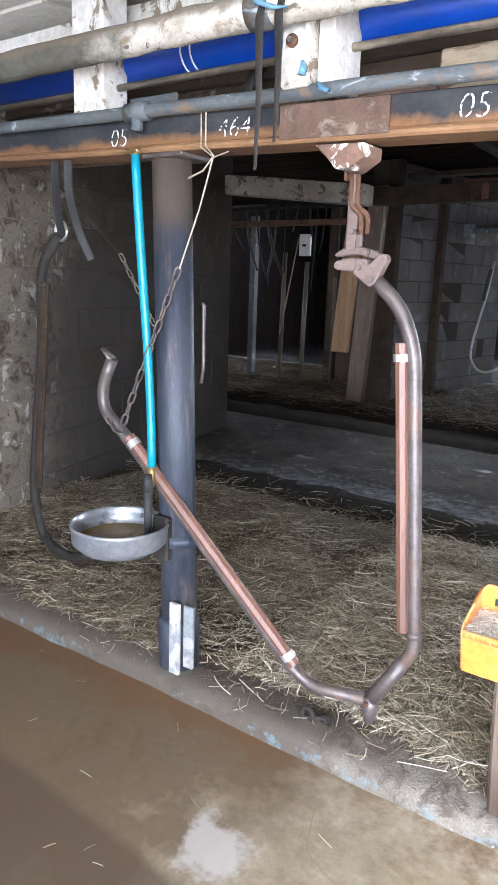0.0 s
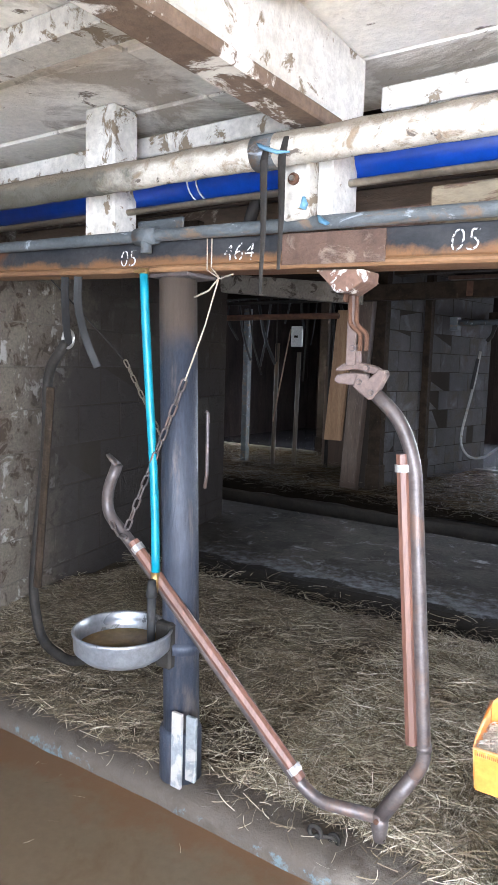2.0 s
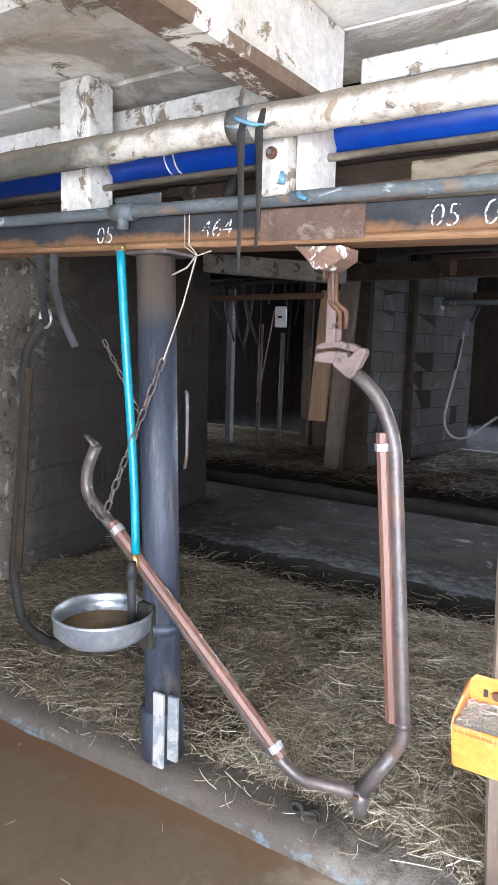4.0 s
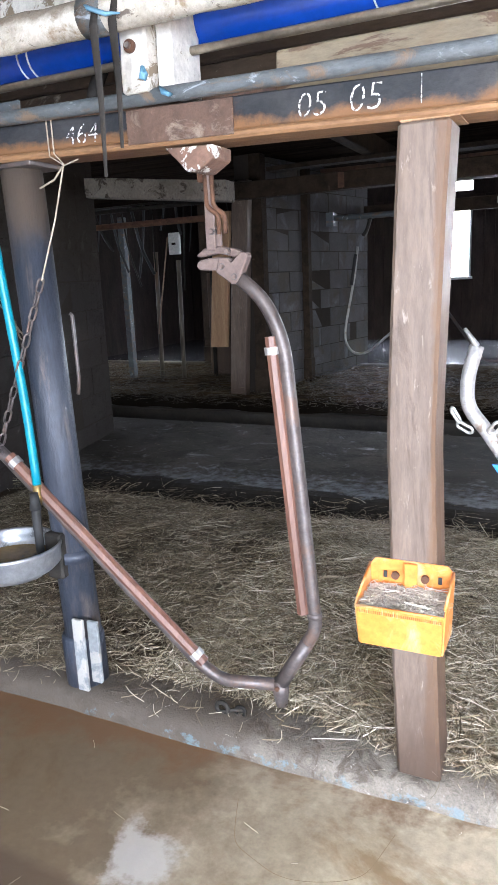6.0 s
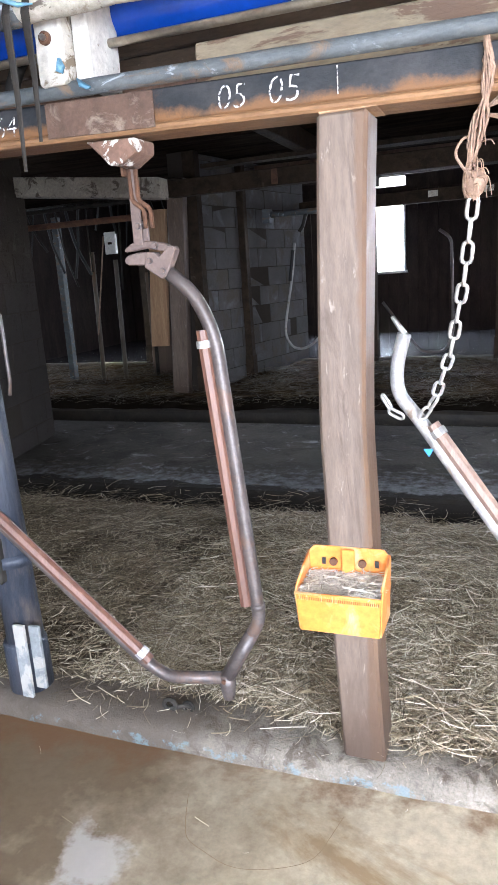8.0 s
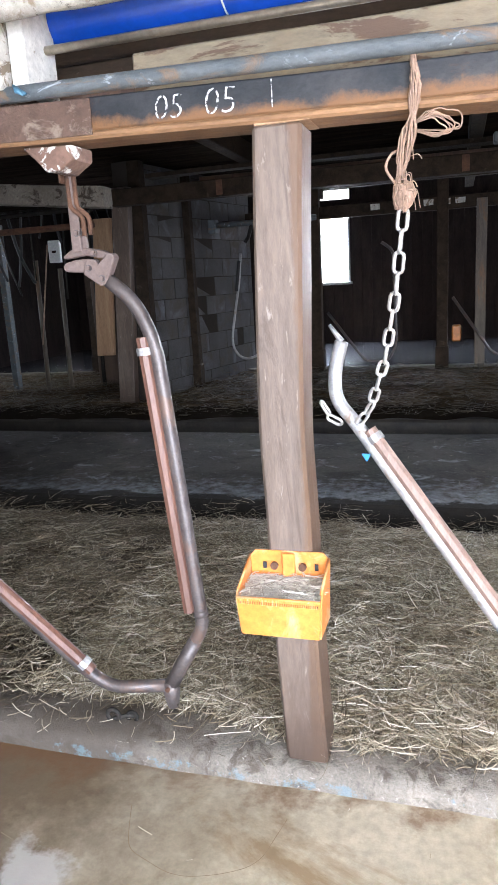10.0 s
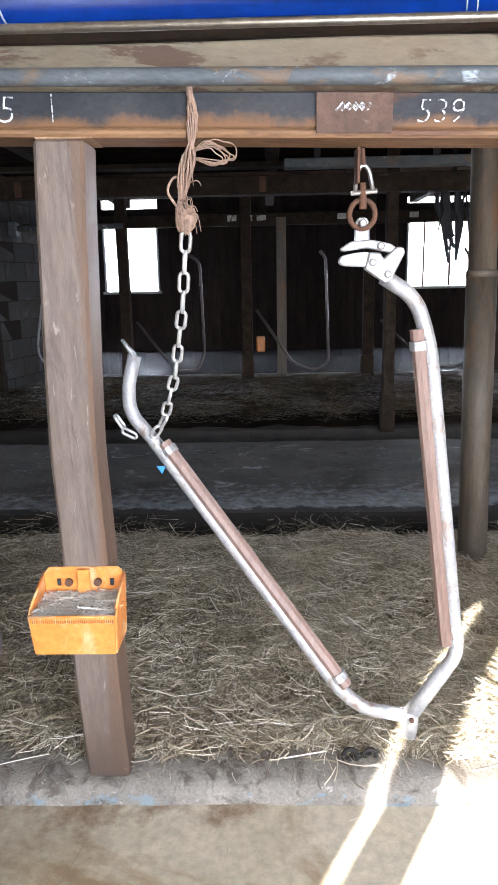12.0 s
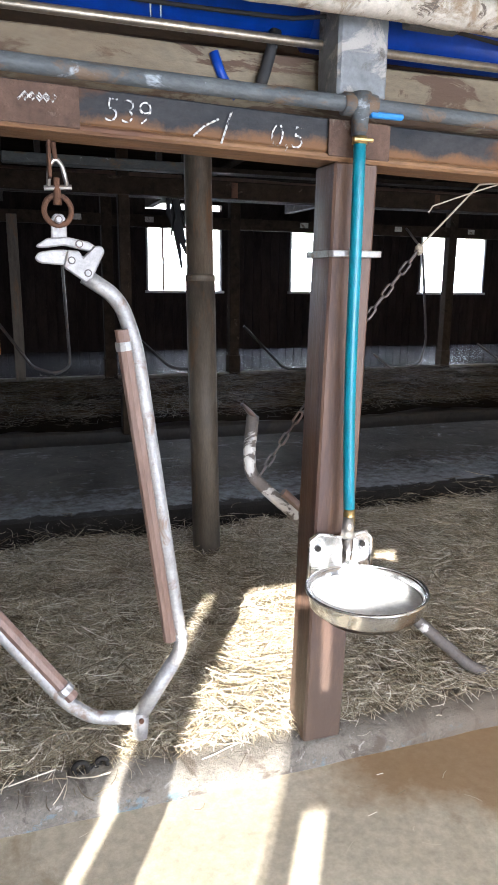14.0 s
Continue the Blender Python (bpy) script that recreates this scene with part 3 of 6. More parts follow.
def chain_thing(name, pts, label, material="chain", length=0.046, width=0.024, r=0.0036, group=""):
    """A chain of separate links along a polyline."""
    pts = [Vector(p) for p in pts]
    t = thing(name, pts[-1], label, "chain", group)
    pitch = length - 2 * r - 0.001
    line = [(a, b) for a, b in zip(pts, pts[1:])]
    total = sum((b - a).length for a, b in line)
    s, i = pitch / 2, 0
    while s < total:
        d = s
        for a, b in line:
            L = (b - a).length
            if d <= L:
                break
            d -= L
        way = (b - a).normalized()
        p = a + way * d
        o = new("link", link_mesh(length, width, r, material))
        q = way.to_track_quat("Z", "Y") @ Euler((0, 0, radians(90 * (i % 2) + 25))).to_quaternion()
        o.parent = t
        o.location, o.rotation_mode = p - t.location, "QUATERNION"
        o.rotation_quaternion = q
        s += pitch
        i += 1
    return t


def writing(text, x, z, size, y, parent, slant=0.0, label="chalk writing"):
    """Chalk writing on the face of the rail, in the built-in font."""
    cu = bpy.data.curves.new("chalk_writing", "FONT")
    cu.body, cu.size, cu.extrude, cu.shear, cu.offset = text, size, 0.0006, 0.12, -0.0013
    tmp = new("tmp", cu)
    bpy.context.view_layer.update()
    me = bpy.data.meshes.new_from_object(tmp.evaluated_get(bpy.context.evaluated_depsgraph_get()))
    bpy.data.objects.remove(tmp)
    bm = bmesh.new()
    bm.from_mesh(me)
    bmesh.ops.transform(bm, matrix=pose(x, y, z, 90, slant, 0), verts=bm.verts)
    return part("chalk_writing", bm, "chalk", parent, label)


def strokes(lines, y, parent, r=0.0022, label="chalk strokes"):
    bm = bmesh.new()
    for ln in lines:
        tube(bm, [(x, y, z) for x, z in ln], r, 5, flat=(1, 1))
    return part("chalk_mark", bm, "chalk", parent, label)


# ---------------------------------------------------------------- the large structure
KERB = 0.064


def sheet(x0, x1, y0, y1, nx, ny, height):
    bm = bmesh.new()
    g = [[bm.verts.new((x, y, height(x, y))) for x in np.linspace(x0, x1, nx)] for y in np.linspace(y0, y1, ny)]
    for a, b in zip(g, g[1:]):
        for i in range(nx - 1):
            bm.faces.new((a[i], a[i + 1], b[i + 1], b[i]))
    return bm


def slab(name, x0, x1, y0, y1, z0, z1, material, label, category, bev=0.01, cuts=0, wob=0.0):
    if cuts:
        bm = plank_bm(x0, x1, y0, y1, z0, z1, 0, cuts, wob, bev)
    else:
        bm = bx(x0, x1, y0, y1, z0, z1, bev)
    return solid(name, bm, material, label, category, kind="structure")


def alley_h(x, y):
    return 0.004 * noise.noise(Vector((x * 1.3, y * 1.3, 0.2)))


alley = solid("floor_alley", sheet(-4.2, 10.6, -3.2, 0.0, 90, 24, alley_h), "alley", "brown stained concrete feed alley floor, damp in places", "floor", kind="structure", smooth=True)
mark = [(-0.327, -0.147), (-0.30, -0.22), (-0.277, -0.269), (-0.156, -0.314), (-0.07, -0.29), (0.002, -0.248), (0.032, -0.117)]
part("drag_mark", tb(arc_path([(x, y, 0.0035 + alley_h(x, y)) for x, y in mark], 0.05, 6), 0.0007, 6, flat=(1.0, 0.3)), "drag", alley, "thin dark drag mark")


def kerb_bm(x0, x1, n):
    """Worn kerb: a rounded, pitted nose and a broad uneven top."""
    profile = [(-0.016, -0.12), (-0.016, 0.006), (-0.017, 0.026), (-0.010, 0.042), (0.004, 0.052), (0.024, 0.059), (0.05, KERB), (0.085, KERB), (0.12, KERB), (0.165, KERB - 0.002), (0.165, -0.12)]
    bm = bmesh.new()
    rows = []
    for x in np.linspace(x0, x1, n):
        row = []
        for y, z in profile:
            v = Vector((x, y, z))
            if z > 0:
                w = noise.noise(Vector((x * 1.7, 3.0, z * 4))) * 0.007 + noise.noise(Vector((x * 9, y * 9, z * 20))) * 0.005
                v += Vector((0, w, 0.5 * w + 0.0025 * noise.noise(Vector((x * 23, y * 23, 1.0)))))
            row.append(bm.verts.new(v))
        rows.append(row)
    for a, b in zip(rows, rows[1:]):
        for k in range(len(profile) - 1):
            bm.faces.new((a[k], b[k], b[k + 1], a[k + 1]))
    bmesh.ops.recalc_face_normals(bm, faces=bm.faces)
    return bm


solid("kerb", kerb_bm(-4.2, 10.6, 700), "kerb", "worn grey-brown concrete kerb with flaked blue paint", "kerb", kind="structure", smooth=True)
slab("foundation", -6.5, 10.6, 0.08, 10.7, -0.30, -0.16, "gutter", "dark earth and muck under the stalls", "floor", 0)


def bed_h(x, y):
    h = 0.064 + 0.020 * noise.noise(Vector((x * 2.3, y * 2.3, 1.0))) + 0.020 * noise.noise(Vector((x * 6.0, y * 6.0, 4.0))) + 0.005 * noise.noise(Vector((x * 19, y * 19, 2.0)))
    h += 0.03 * math.exp(-((y - 0.8) / 0.5) ** 2) * (0.6 + 0.6 * noise.noise(Vector((x * 1.1, y, 9.0))))
    if y < 0.16:
        h -= 0.03 * (0.16 - y) / 0.08
    return h - 0.05 * max(0.0, (y - 1.45) / 0.2)


def far_bed_h(x, y):
    h = 0.085 + 0.03 * noise.noise(Vector((x * 1.6, y * 1.6, 5.0))) + 0.02 * noise.noise(Vector((x * 5, y * 5, 3.0)))
    return h - 0.03 * max(0.0, (4.3 - y) / 0.2)


slab("stall_floor", -4.0, 10.6, 0.079, 1.60, -0.15, 0.015, "gutter", "dark stall floor under the straw", "floor", 0.02)
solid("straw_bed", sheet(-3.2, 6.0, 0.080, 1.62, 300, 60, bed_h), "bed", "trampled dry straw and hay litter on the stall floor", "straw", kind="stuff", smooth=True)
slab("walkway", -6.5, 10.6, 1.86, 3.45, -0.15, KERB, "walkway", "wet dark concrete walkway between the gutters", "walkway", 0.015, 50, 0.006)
slab("far_stall_floor", -6.5, 10.6, 4.08, 6.75, -0.15, 0.03, "gutter", "dark far stall floor", "floor", 0.02)
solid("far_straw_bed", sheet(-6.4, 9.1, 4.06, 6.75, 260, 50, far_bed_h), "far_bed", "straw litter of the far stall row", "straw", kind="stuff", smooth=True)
slab("far_kerb", -6.5, 10.6, 6.755, 6.87, -0.15, 0.11, "kerb", "low concrete kerb of the far stall row", "kerb", 0.012, 40, 0.005)
slab("far_alley", -6.5, 10.6, 6.875, 10.6, -0.15, 0.05, "wet_floor", "far feed alley floor of wet grey concrete", "floor", 0.01)


def straw_edge(x):
    """Where the litter ends on the kerb top."""
    return float(np.interp(x, [-2.4, -1.5, -1.0, -0.75, -0.43, -0.2, 0.0, 0.2, 0.33, 0.65, 0.8, 1.2, 2.0], [0.05, 0.05, 0.06, 0.13, 0.145, 0.12, 0.07, 0.06, 0.088, 0.09, 0.06, 0.05, 0.06]))


def litter_h(x, y):
    """Top of the litter, which spills over the kerb."""
    return max(bed_h(x, y), KERB + 0.003) if y < 0.17 else bed_h(x, y)


def straw_strands(name, count, x0, x1, y0, y1, height, label, size, seed, lift=0.012, material="straw", dense=0.0, edge=None, thick=1.0):
    """Loose blades lying at random on the litter; nobody could count them."""
    rng = np.random.default_rng(seed)
    verts, faces = [], []
    xs, ys = x0 + (x1 - x0) * rng.uniform(0, 1, count) ** (1 - dense), rng.uniform(y0, y1, count)
    clump = [noise.noise(Vector((x * 2.1, y * 2.1, 11.0))) + 0.6 * noise.noise(Vector((x * 7.0, y * 7.0, 5.0))) for x, y in zip(xs, ys)]
    for i in range(count):
        if clump[i] < -0.08 and rng.random() < 0.66:
            continue
        if edge and ys[i] < edge(xs[i]) + 0.02 * clump[i] and rng.random() < 0.985:
            continue
        L, w = size * rng.uniform(0.35, 1.5), rng.uniform(0.00045, 0.0011) * thick
        a, tilt, bend = rng.uniform(0, math.tau), rng.normal(0, 0.16), rng.normal(0, 0.75)
        p = np.array([xs[i], ys[i], height(xs[i], ys[i]) + abs(rng.normal(0, lift)) + 0.001])
        k = len(verts)
        lean = rng.uniform(0.1, 0.9)
        q = p - np.array([math.cos(a), math.sin(a), tilt]) * L * 0.5
        for n in range(4):
            aa = a + bend * (n / 3 - 0.5)
            z = max(q[2], height(min(max(q[0], x0), x1), min(max(q[1], y0), y1)) + 0.001)
            side = (-math.sin(aa) * w, math.cos(aa) * w, lean * w)
            verts += [(q[0] - side[0], q[1] - side[1], z - side[2]), (q[0] + side[0], q[1] + side[1], z + side[2])]
            q = q + np.array([math.cos(aa), math.sin(aa), tilt * (1 - 0.5 * n)]) * (L / 3)
        faces += [(k, k + 1, k + 3, k + 2), (k + 2, k + 3, k + 5, k + 4), (k + 4, k + 5, k + 7, k + 6)]
    me = bpy.data.meshes.new(name)
    me.from_pydata(verts, [], faces)
    me.materials.append(M[material])
    return tagged(new(name, me), label, "straw", kind="stuff")


straw_strands("loose_straw", 260000, -0.75, 3.0, 0.02, 1.58, litter_h, "loose pale straw blades strewn over the stall bedding", 0.080, 3, 0.015, dense=0.12, edge=straw_edge)
straw_strands("dirty_straw", 150000, -2.4, 0.45, 0.02, 1.58, litter_h, "trampled dark brown straw blades on the stall bedding", 0.075, 13, 0.012, "dirty_straw", -0.15, straw_edge)
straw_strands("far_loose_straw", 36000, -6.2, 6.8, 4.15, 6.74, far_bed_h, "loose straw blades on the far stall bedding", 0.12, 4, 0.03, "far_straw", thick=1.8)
straw_strands("kerb_straw", 420, -1.4, 2.6, -0.01, 0.13, lambda x, y: KERB + 0.003 - max(0.0, 0.03 - y) * 0.4, "straw blades fallen on the kerb", 0.04, 5, 0.002, "dirty_straw")
straw_strands("alley_straw", 170, -1.6, 2.6, -0.75, -0.03, lambda x, y: 0.006, "few straw bits dropped on the alley floor", 0.03, 6, 0.001)
straw_strands("gutter_straw", 5200, -2.6, 5.0, 1.46, 1.66, lambda x, y: 0.03 - 0.1 * abs(y - 1.55), "matted straw hanging over the gutter edge", 0.10, 7, 0.05, "dirty_straw", thick=1.2)
straw_strands("walkway_straw", 1500, -2.6, 5.0, 1.86, 3.45, lambda x, y: KERB + 0.007, "scattered straw on the wet walkway", 0.05, 8, 0.003, "far_straw", thick=1.2)


def block_wall(name, a, b, z0, z1, thick, material, label, seed):
    """A wall of hollow concrete blocks from a to b, each block a piece; mortar behind."""
    a, b = Vector((*a, 0)), Vector((*b, 0))
    L = (b - a).length
    rot = math.atan2(b.y - a.y, b.x - a.x)
    m = Matrix.Translation(a) @ Matrix.Rotation(rot, 4, "Z")
    core = bx(0, L, 0.0035, thick, z0, z1, 0.0)
    bmesh.ops.transform(core, matrix=m, verts=core.verts)
    wall = solid(name, core, "mortar", label, "wall", kind="structure")
    rng = random.Random(seed)
    meshes = {}
    n = int((z1 - z0) / 0.2) + 1
    for c in range(n):
        x = -0.2 * (c % 2)
        zlo, zhi = z0 + 0.2 * c + 0.0025, min(z1, z0 + 0.2 * c + 0.1975)
        if zhi - zlo < 0.03:
            continue
        while x < L - 0.02:
            x0, x1 = max(0.0, x) + 0.0025, min(L, x + 0.4) - 0.0025
            if x1 - x0 > 0.03:
                key = (round(x1 - x0, 3), round(zhi - zlo, 3))
                if key not in meshes:
                    bm = bx(0, key[0], 0, 0.02, 0, key[1], 0.004)
                    me = bpy.data.meshes.new("block")
                    bm.to_mesh(me)
                    bm.free()
                    me.materials.append(M[material])
                    meshes[key] = me
                o = new("block", meshes[key])
                o.parent = wall
                o.matrix_local = m @ pose(x0, 0.001 + rng.uniform(-0.003, 0.002), zlo, rng.uniform(-0.4, 0.4), 0, rng.uniform(-0.3, 0.3))
            x += 0.4
    return wall


# walls: local +y of a block wall points away from the viewer's side


def ceiling_boards():
    """Whitewashed boards laid along the alley, one mesh."""
    bm = bmesh.new()
    rng = random.Random(5)
    y = -3.2
    while y < 0.3:
        w = 0.30
        for x in np.arange(-4.2, 9.0, 3.3):
            box(bm, x + 0.002, x + 3.296, y + 0.003, y + w - 0.003, 1.93 + rng.uniform(-0.004, 0.004), 1.955, 0.003)
        y += w
    return bm


solid("ceiling", ceiling_boards(), "ceiling", "low whitewashed board ceiling, paint flaking and stained", "ceiling", kind="structure")
dark_ceiling = bmesh.new()
for k, y in enumerate(np.arange(0.3, 8.3, 0.26)):
    box(dark_ceiling, -6.5, 10.6, y + 0.003, y + 0.257, 2.28 + 0.006 * (k % 2), 2.32, 0.003)
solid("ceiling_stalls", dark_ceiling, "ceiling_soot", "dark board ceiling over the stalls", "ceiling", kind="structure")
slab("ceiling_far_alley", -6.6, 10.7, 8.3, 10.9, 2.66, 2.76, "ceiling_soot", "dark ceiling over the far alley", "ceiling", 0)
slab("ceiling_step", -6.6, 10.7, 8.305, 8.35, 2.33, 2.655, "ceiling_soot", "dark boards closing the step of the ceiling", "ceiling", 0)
# added above the ceilings, out of view, to keep light from leaking in
slab("ceiling_cover", -6.6, 10.7, -3.4, 8.3, 2.40, 2.5, "plain_wall", "unseen slab closing the roof space against light", "ceiling", 0)


# far wall with windows, boards as pieces
FAR_Y = 10.5
WINDOWS = [(-2.24, -1.32), (2.757, 4.07), (5.33, 6.31), (8.0, 9.46)]
SILL, HEAD, TOP0, TOP1 = 1.04, 2.20, 2.367, 2.52
far_wall = bmesh.new()
edges = [-6.5]
for a, b in WINDOWS:
    edges += [a, b]
edges += [10.6]
for i in range(0, len(edges), 2):
    box(far_wall, edges[i], edges[i + 1], FAR_Y, FAR_Y + 0.15, -0.1, 2.72, 0)
for a, b in WINDOWS:
    box(far_wall, a, b, FAR_Y, FAR_Y + 0.15, -0.1, SILL, 0)
    box(far_wall, a, b, FAR_Y, FAR_Y + 0.15, HEAD, TOP0 if a < 3 else 2.72, 0)
    if a < 3:
        box(far_wall, a, b, FAR_Y, FAR_Y + 0.15, TOP1 - (0.05 if a > 0 else 0.0), 2.72, 0)
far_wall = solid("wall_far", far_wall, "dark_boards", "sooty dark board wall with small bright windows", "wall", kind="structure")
rng = random.Random(9)
board_mesh = {}
x = -6.4
while x < 10.4:
    w = 0.16
    spans = [(0.05, 2.3)]
    for a, b in WINDOWS:
        if x + w > a - 0.03 and x < b + 0.03:
            spans = [(0.05, SILL - 0.04)]
    for z0, z1 in spans:
        key = round(z1 - z0, 2)
        if key not in board_mesh:
            bm = bx(0, w - 0.006, 0, 0.018, 0, key, 0.003)
            me = bpy.data.meshes.new("board")
            bm.to_mesh(me)
            bm.free()
            me.materials.append(M["dark_boards"])
            board_mesh[key] = me
        o = new("board", board_mesh[key])
        o.parent = far_wall
        o.location = (x, FAR_Y - 0.02 + rng.uniform(-0.004, 0.002), z0)
    x += w
for i, (a, b) in enumerate(WINDOWS):
    w = thing("window_%d" % (i + 1), (a, FAR_Y, SILL), "small bright window with pale frame in the dark far wall", "window", "far windows", "structure")
    part("window_frame", bx(a, a + 0.035, FAR_Y - 0.02, FAR_Y + 0.1, SILL, HEAD, 0.003), "frame_white", w)
    part("window_frame", bx(b - 0.035, b, FAR_Y - 0.02, FAR_Y + 0.1, SILL, HEAD, 0.003), "frame_white", w)
    part("window_sill", bx(a - 0.03, b + 0.03, FAR_Y - 0.06, FAR_Y + 0.1, SILL - 0.03, SILL + 0.012, 0.004), "frame_white", w)
    for x, h in {1: ((3.05, 0.013), (3.477, 0.016)), 3: ((8.66, 0.077),)}.get(i, ()):
        part("mullion", bx(x - h, x + h, FAR_Y + 0.01, FAR_Y + 0.06, SILL + 0.013, HEAD, 0.003), "dark_wood", w, "dark mullion")
    pane = part("pane", bx(a + 0.036, b - 0.036, FAR_Y + 0.07, FAR_Y + 0.076, SILL + 0.013, HEAD - 0.001, 0), glass, w)
    pane.visible_shadow = False
solid("backdrop", bx(-6.5, 10.6, FAR_Y + 1.2, FAR_Y + 1.25, -0.5, 3.6, 0), glow, "bright overexposed daylight outside the windows", "backdrop", kind="structure")
for a, b in WINDOWS:
    window_light((a + b) / 2, FAR_Y + 0.14, 1.62, 0.85, 1.1, ((a + b) / 2, 6.5, -0.4), 8)

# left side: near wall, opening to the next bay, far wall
block_wall("wall_left_near", (-1.50, -3.2), (-2.90, 2.95), 0.0, 2.27, 0.19, "block", "bare concrete block wall, whitewash flaking, darker below and towards the opening", 1)
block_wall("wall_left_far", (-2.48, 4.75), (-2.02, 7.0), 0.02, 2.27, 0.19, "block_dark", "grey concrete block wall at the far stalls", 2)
# opening added out of view so that the next bay gets daylight
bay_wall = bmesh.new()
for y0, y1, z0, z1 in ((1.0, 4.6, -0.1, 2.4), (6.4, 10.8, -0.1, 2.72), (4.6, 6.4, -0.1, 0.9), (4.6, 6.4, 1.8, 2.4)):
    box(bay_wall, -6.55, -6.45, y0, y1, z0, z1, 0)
solid("wall_next_bay", bay_wall, "dark_boards", "dark end wall of the next bay with an added unseen opening", "wall", kind="structure")
bay_light_opening = thing("window_5", (-6.5, 4.6, 0.9), "unseen window added to light the next bay, its rough pane stops the sun", "window", kind="structure")
# rough pane keeps the sun out of the added opening
part("pane", bx(-6.53, -6.52, 4.6, 6.4, 0.9, 1.8, 0), glass, bay_light_opening)
# added lamp that brightens the next bay
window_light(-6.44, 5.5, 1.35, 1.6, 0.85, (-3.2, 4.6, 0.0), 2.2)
slab("wall_next_bay_side", -6.5, -2.9, 1.20, 1.30, -0.1, 2.4, "dark_boards", "dark side wall of the next bay", "wall", 0)
# end walls out of view that close the barn against outside light
slab("wall_right", 10.55, 10.65, -3.3, 10.8, -0.2, 2.8, "plain_wall", "plain end wall", "wall", 0)
slab("wall_end_left", -4.3, -4.2, -3.3, 1.2, -0.2, 2.5, "plain_wall", "plain end wall of the alley", "wall", 0)

# unseen wall behind the viewer: a door cut to shape the sun, assumed windows
BACK_Y = -3.2
DOOR = (-1.45, -0.40, 0.0, 2.02)
# assumed openings out of view, placed and powered to balance the daylight
BACK_WIN = [(-3.4, -2.2, 0.9, 1.75), (0.35, 2.8, 0.02, 1.9), (5.0, 6.6, 0.9, 1.75)]
POWER = [1.0, 26, 5]
back = bmesh.new()
holes = sorted([DOOR] + BACK_WIN)
x = -4.2
for a, b, z0, z1 in holes:
    box(back, x, a, BACK_Y - 0.15, BACK_Y, -0.1, 2.45, 0)
    if z0 > 0.05:
        box(back, a, b, BACK_Y - 0.15, BACK_Y, -0.1, z0, 0)
    box(back, a, b, BACK_Y - 0.15, BACK_Y, z1, 2.45, 0)
    x = b
box(back, x, 10.6, BACK_Y - 0.15, BACK_Y, -0.1, 2.45, 0)
solid("wall_back", back, "plain_wall", "plain unseen wall with a door and assumed windows", "wall", kind="structure")
door = thing("door_1", (DOOR[0], BACK_Y, 0), "unseen slatted door, its gaps cut to shape the sun patches", "door", kind="structure")
# boards placed out of view to give the sun patches their outline
for x0, x1, z0, z1 in ((-1.45, -1.252, 0, 1.90), (-1.212, -1.10, 0, 1.90), (-0.80, -0.745, 0, 1.87), (-0.745, -0.722, 1.38, 1.87), (-0.722, -0.697, 1.38, 1.64), (-0.697, -0.675, 1.38, 1.87), (-0.675, -0.50, 0, 1.87), (-0.50, -0.40, 0, 2.02), (-1.45, -0.76, 1.90, 2.02)):
    part("board", bx(x0, x1, BACK_Y - 0.10, BACK_Y - 0.08, z0, z1, 0.0), "dark_wood", door)
# slats thin the sun to a weaker glow on the alley
for i in range(12):
    part("slat", bx(-1.10 + 0.025 * i, -1.10 + 0.025 * i + 0.009, BACK_Y - 0.10, BACK_Y - 0.09, 0.0, 1.535, 0.0), "dark_wood", door)
for (a, b, z0, z1), w in zip(BACK_WIN, POWER):
    window_light((a + b) / 2, BACK_Y - 0.05, (z0 + z1) / 2, b - a, z1 - z0, ((a + b) / 2 * 0.6, -0.2, -0.9), w)
window_light(-0.84, BACK_Y - 0.2, 1.0, 0.6, 1.9, (-0.84, 0, 0.0), 2)
solid("ground", sheet(-60, 60, -60, BACK_Y - 0.15, 8, 8, lambda x, y: -0.12), "kerb", "pale yard outside the barn", "ground", kind="structure")

# ---------------------------------------------------------------- rail, pipes and timbers over the stall front
SLOPE = -0.026


def zb(x):
    """Underside of the rail."""
    return 1.445 + SLOPE * x


def sloped(bm):
    for v in bm.verts:
        v.co.z += SLOPE * v.co.x
    return bm


rail = thing("stall_rail", (0, 0, 1.445), "dark painted stall head rail, rusty along its lower edge", "beam")
part("face", sloped(plank_bm(-2.1, 3.6, 0.0, 0.10, 1.4615, 1.524, 0, 40, 0.002, 0.003)), "beam", rail)
part("lower_edge", sloped(plank_bm(-2.1, 3.6, -0.003, 0.103, 1.445, 1.461, 0, 40, 0.002, 0.005)), "beam_rust", rail, "bare orange-brown lower edge")
for x0, x1 in ((-0.585, -0.33), (0.53, 0.67), (1.16, 1.30)):
    part("splice_plate", sloped(plank_bm(x0, x1, -0.009, -0.0045, 1.452, 1.521, 0, 6, 0.001, 0.001)), "beam_splice", rail, "rust-brown bare patch plate")
YC = -0.0058
writing("464", -0.757, zb(-0.7) + 0.022, 0.062, YC, rail, 1.5)
writing("05", -1.105, zb(-1.05) + 0.018, 0.062, YC, rail, 1.5)
writing("05", -0.197, zb(-0.2) + 0.022, 0.064, YC, rail, 1.5)
writing("05", -0.094, zb(-0.1) + 0.022, 0.068, YC, rail, 1.5)
writing("539", 0.71, zb(0.74) + 0.026, 0.060, YC, rail, 1.5)
writing("0,5", 1.032, zb(1.0) + 0.012, 0.062, YC, rail, 1.5)
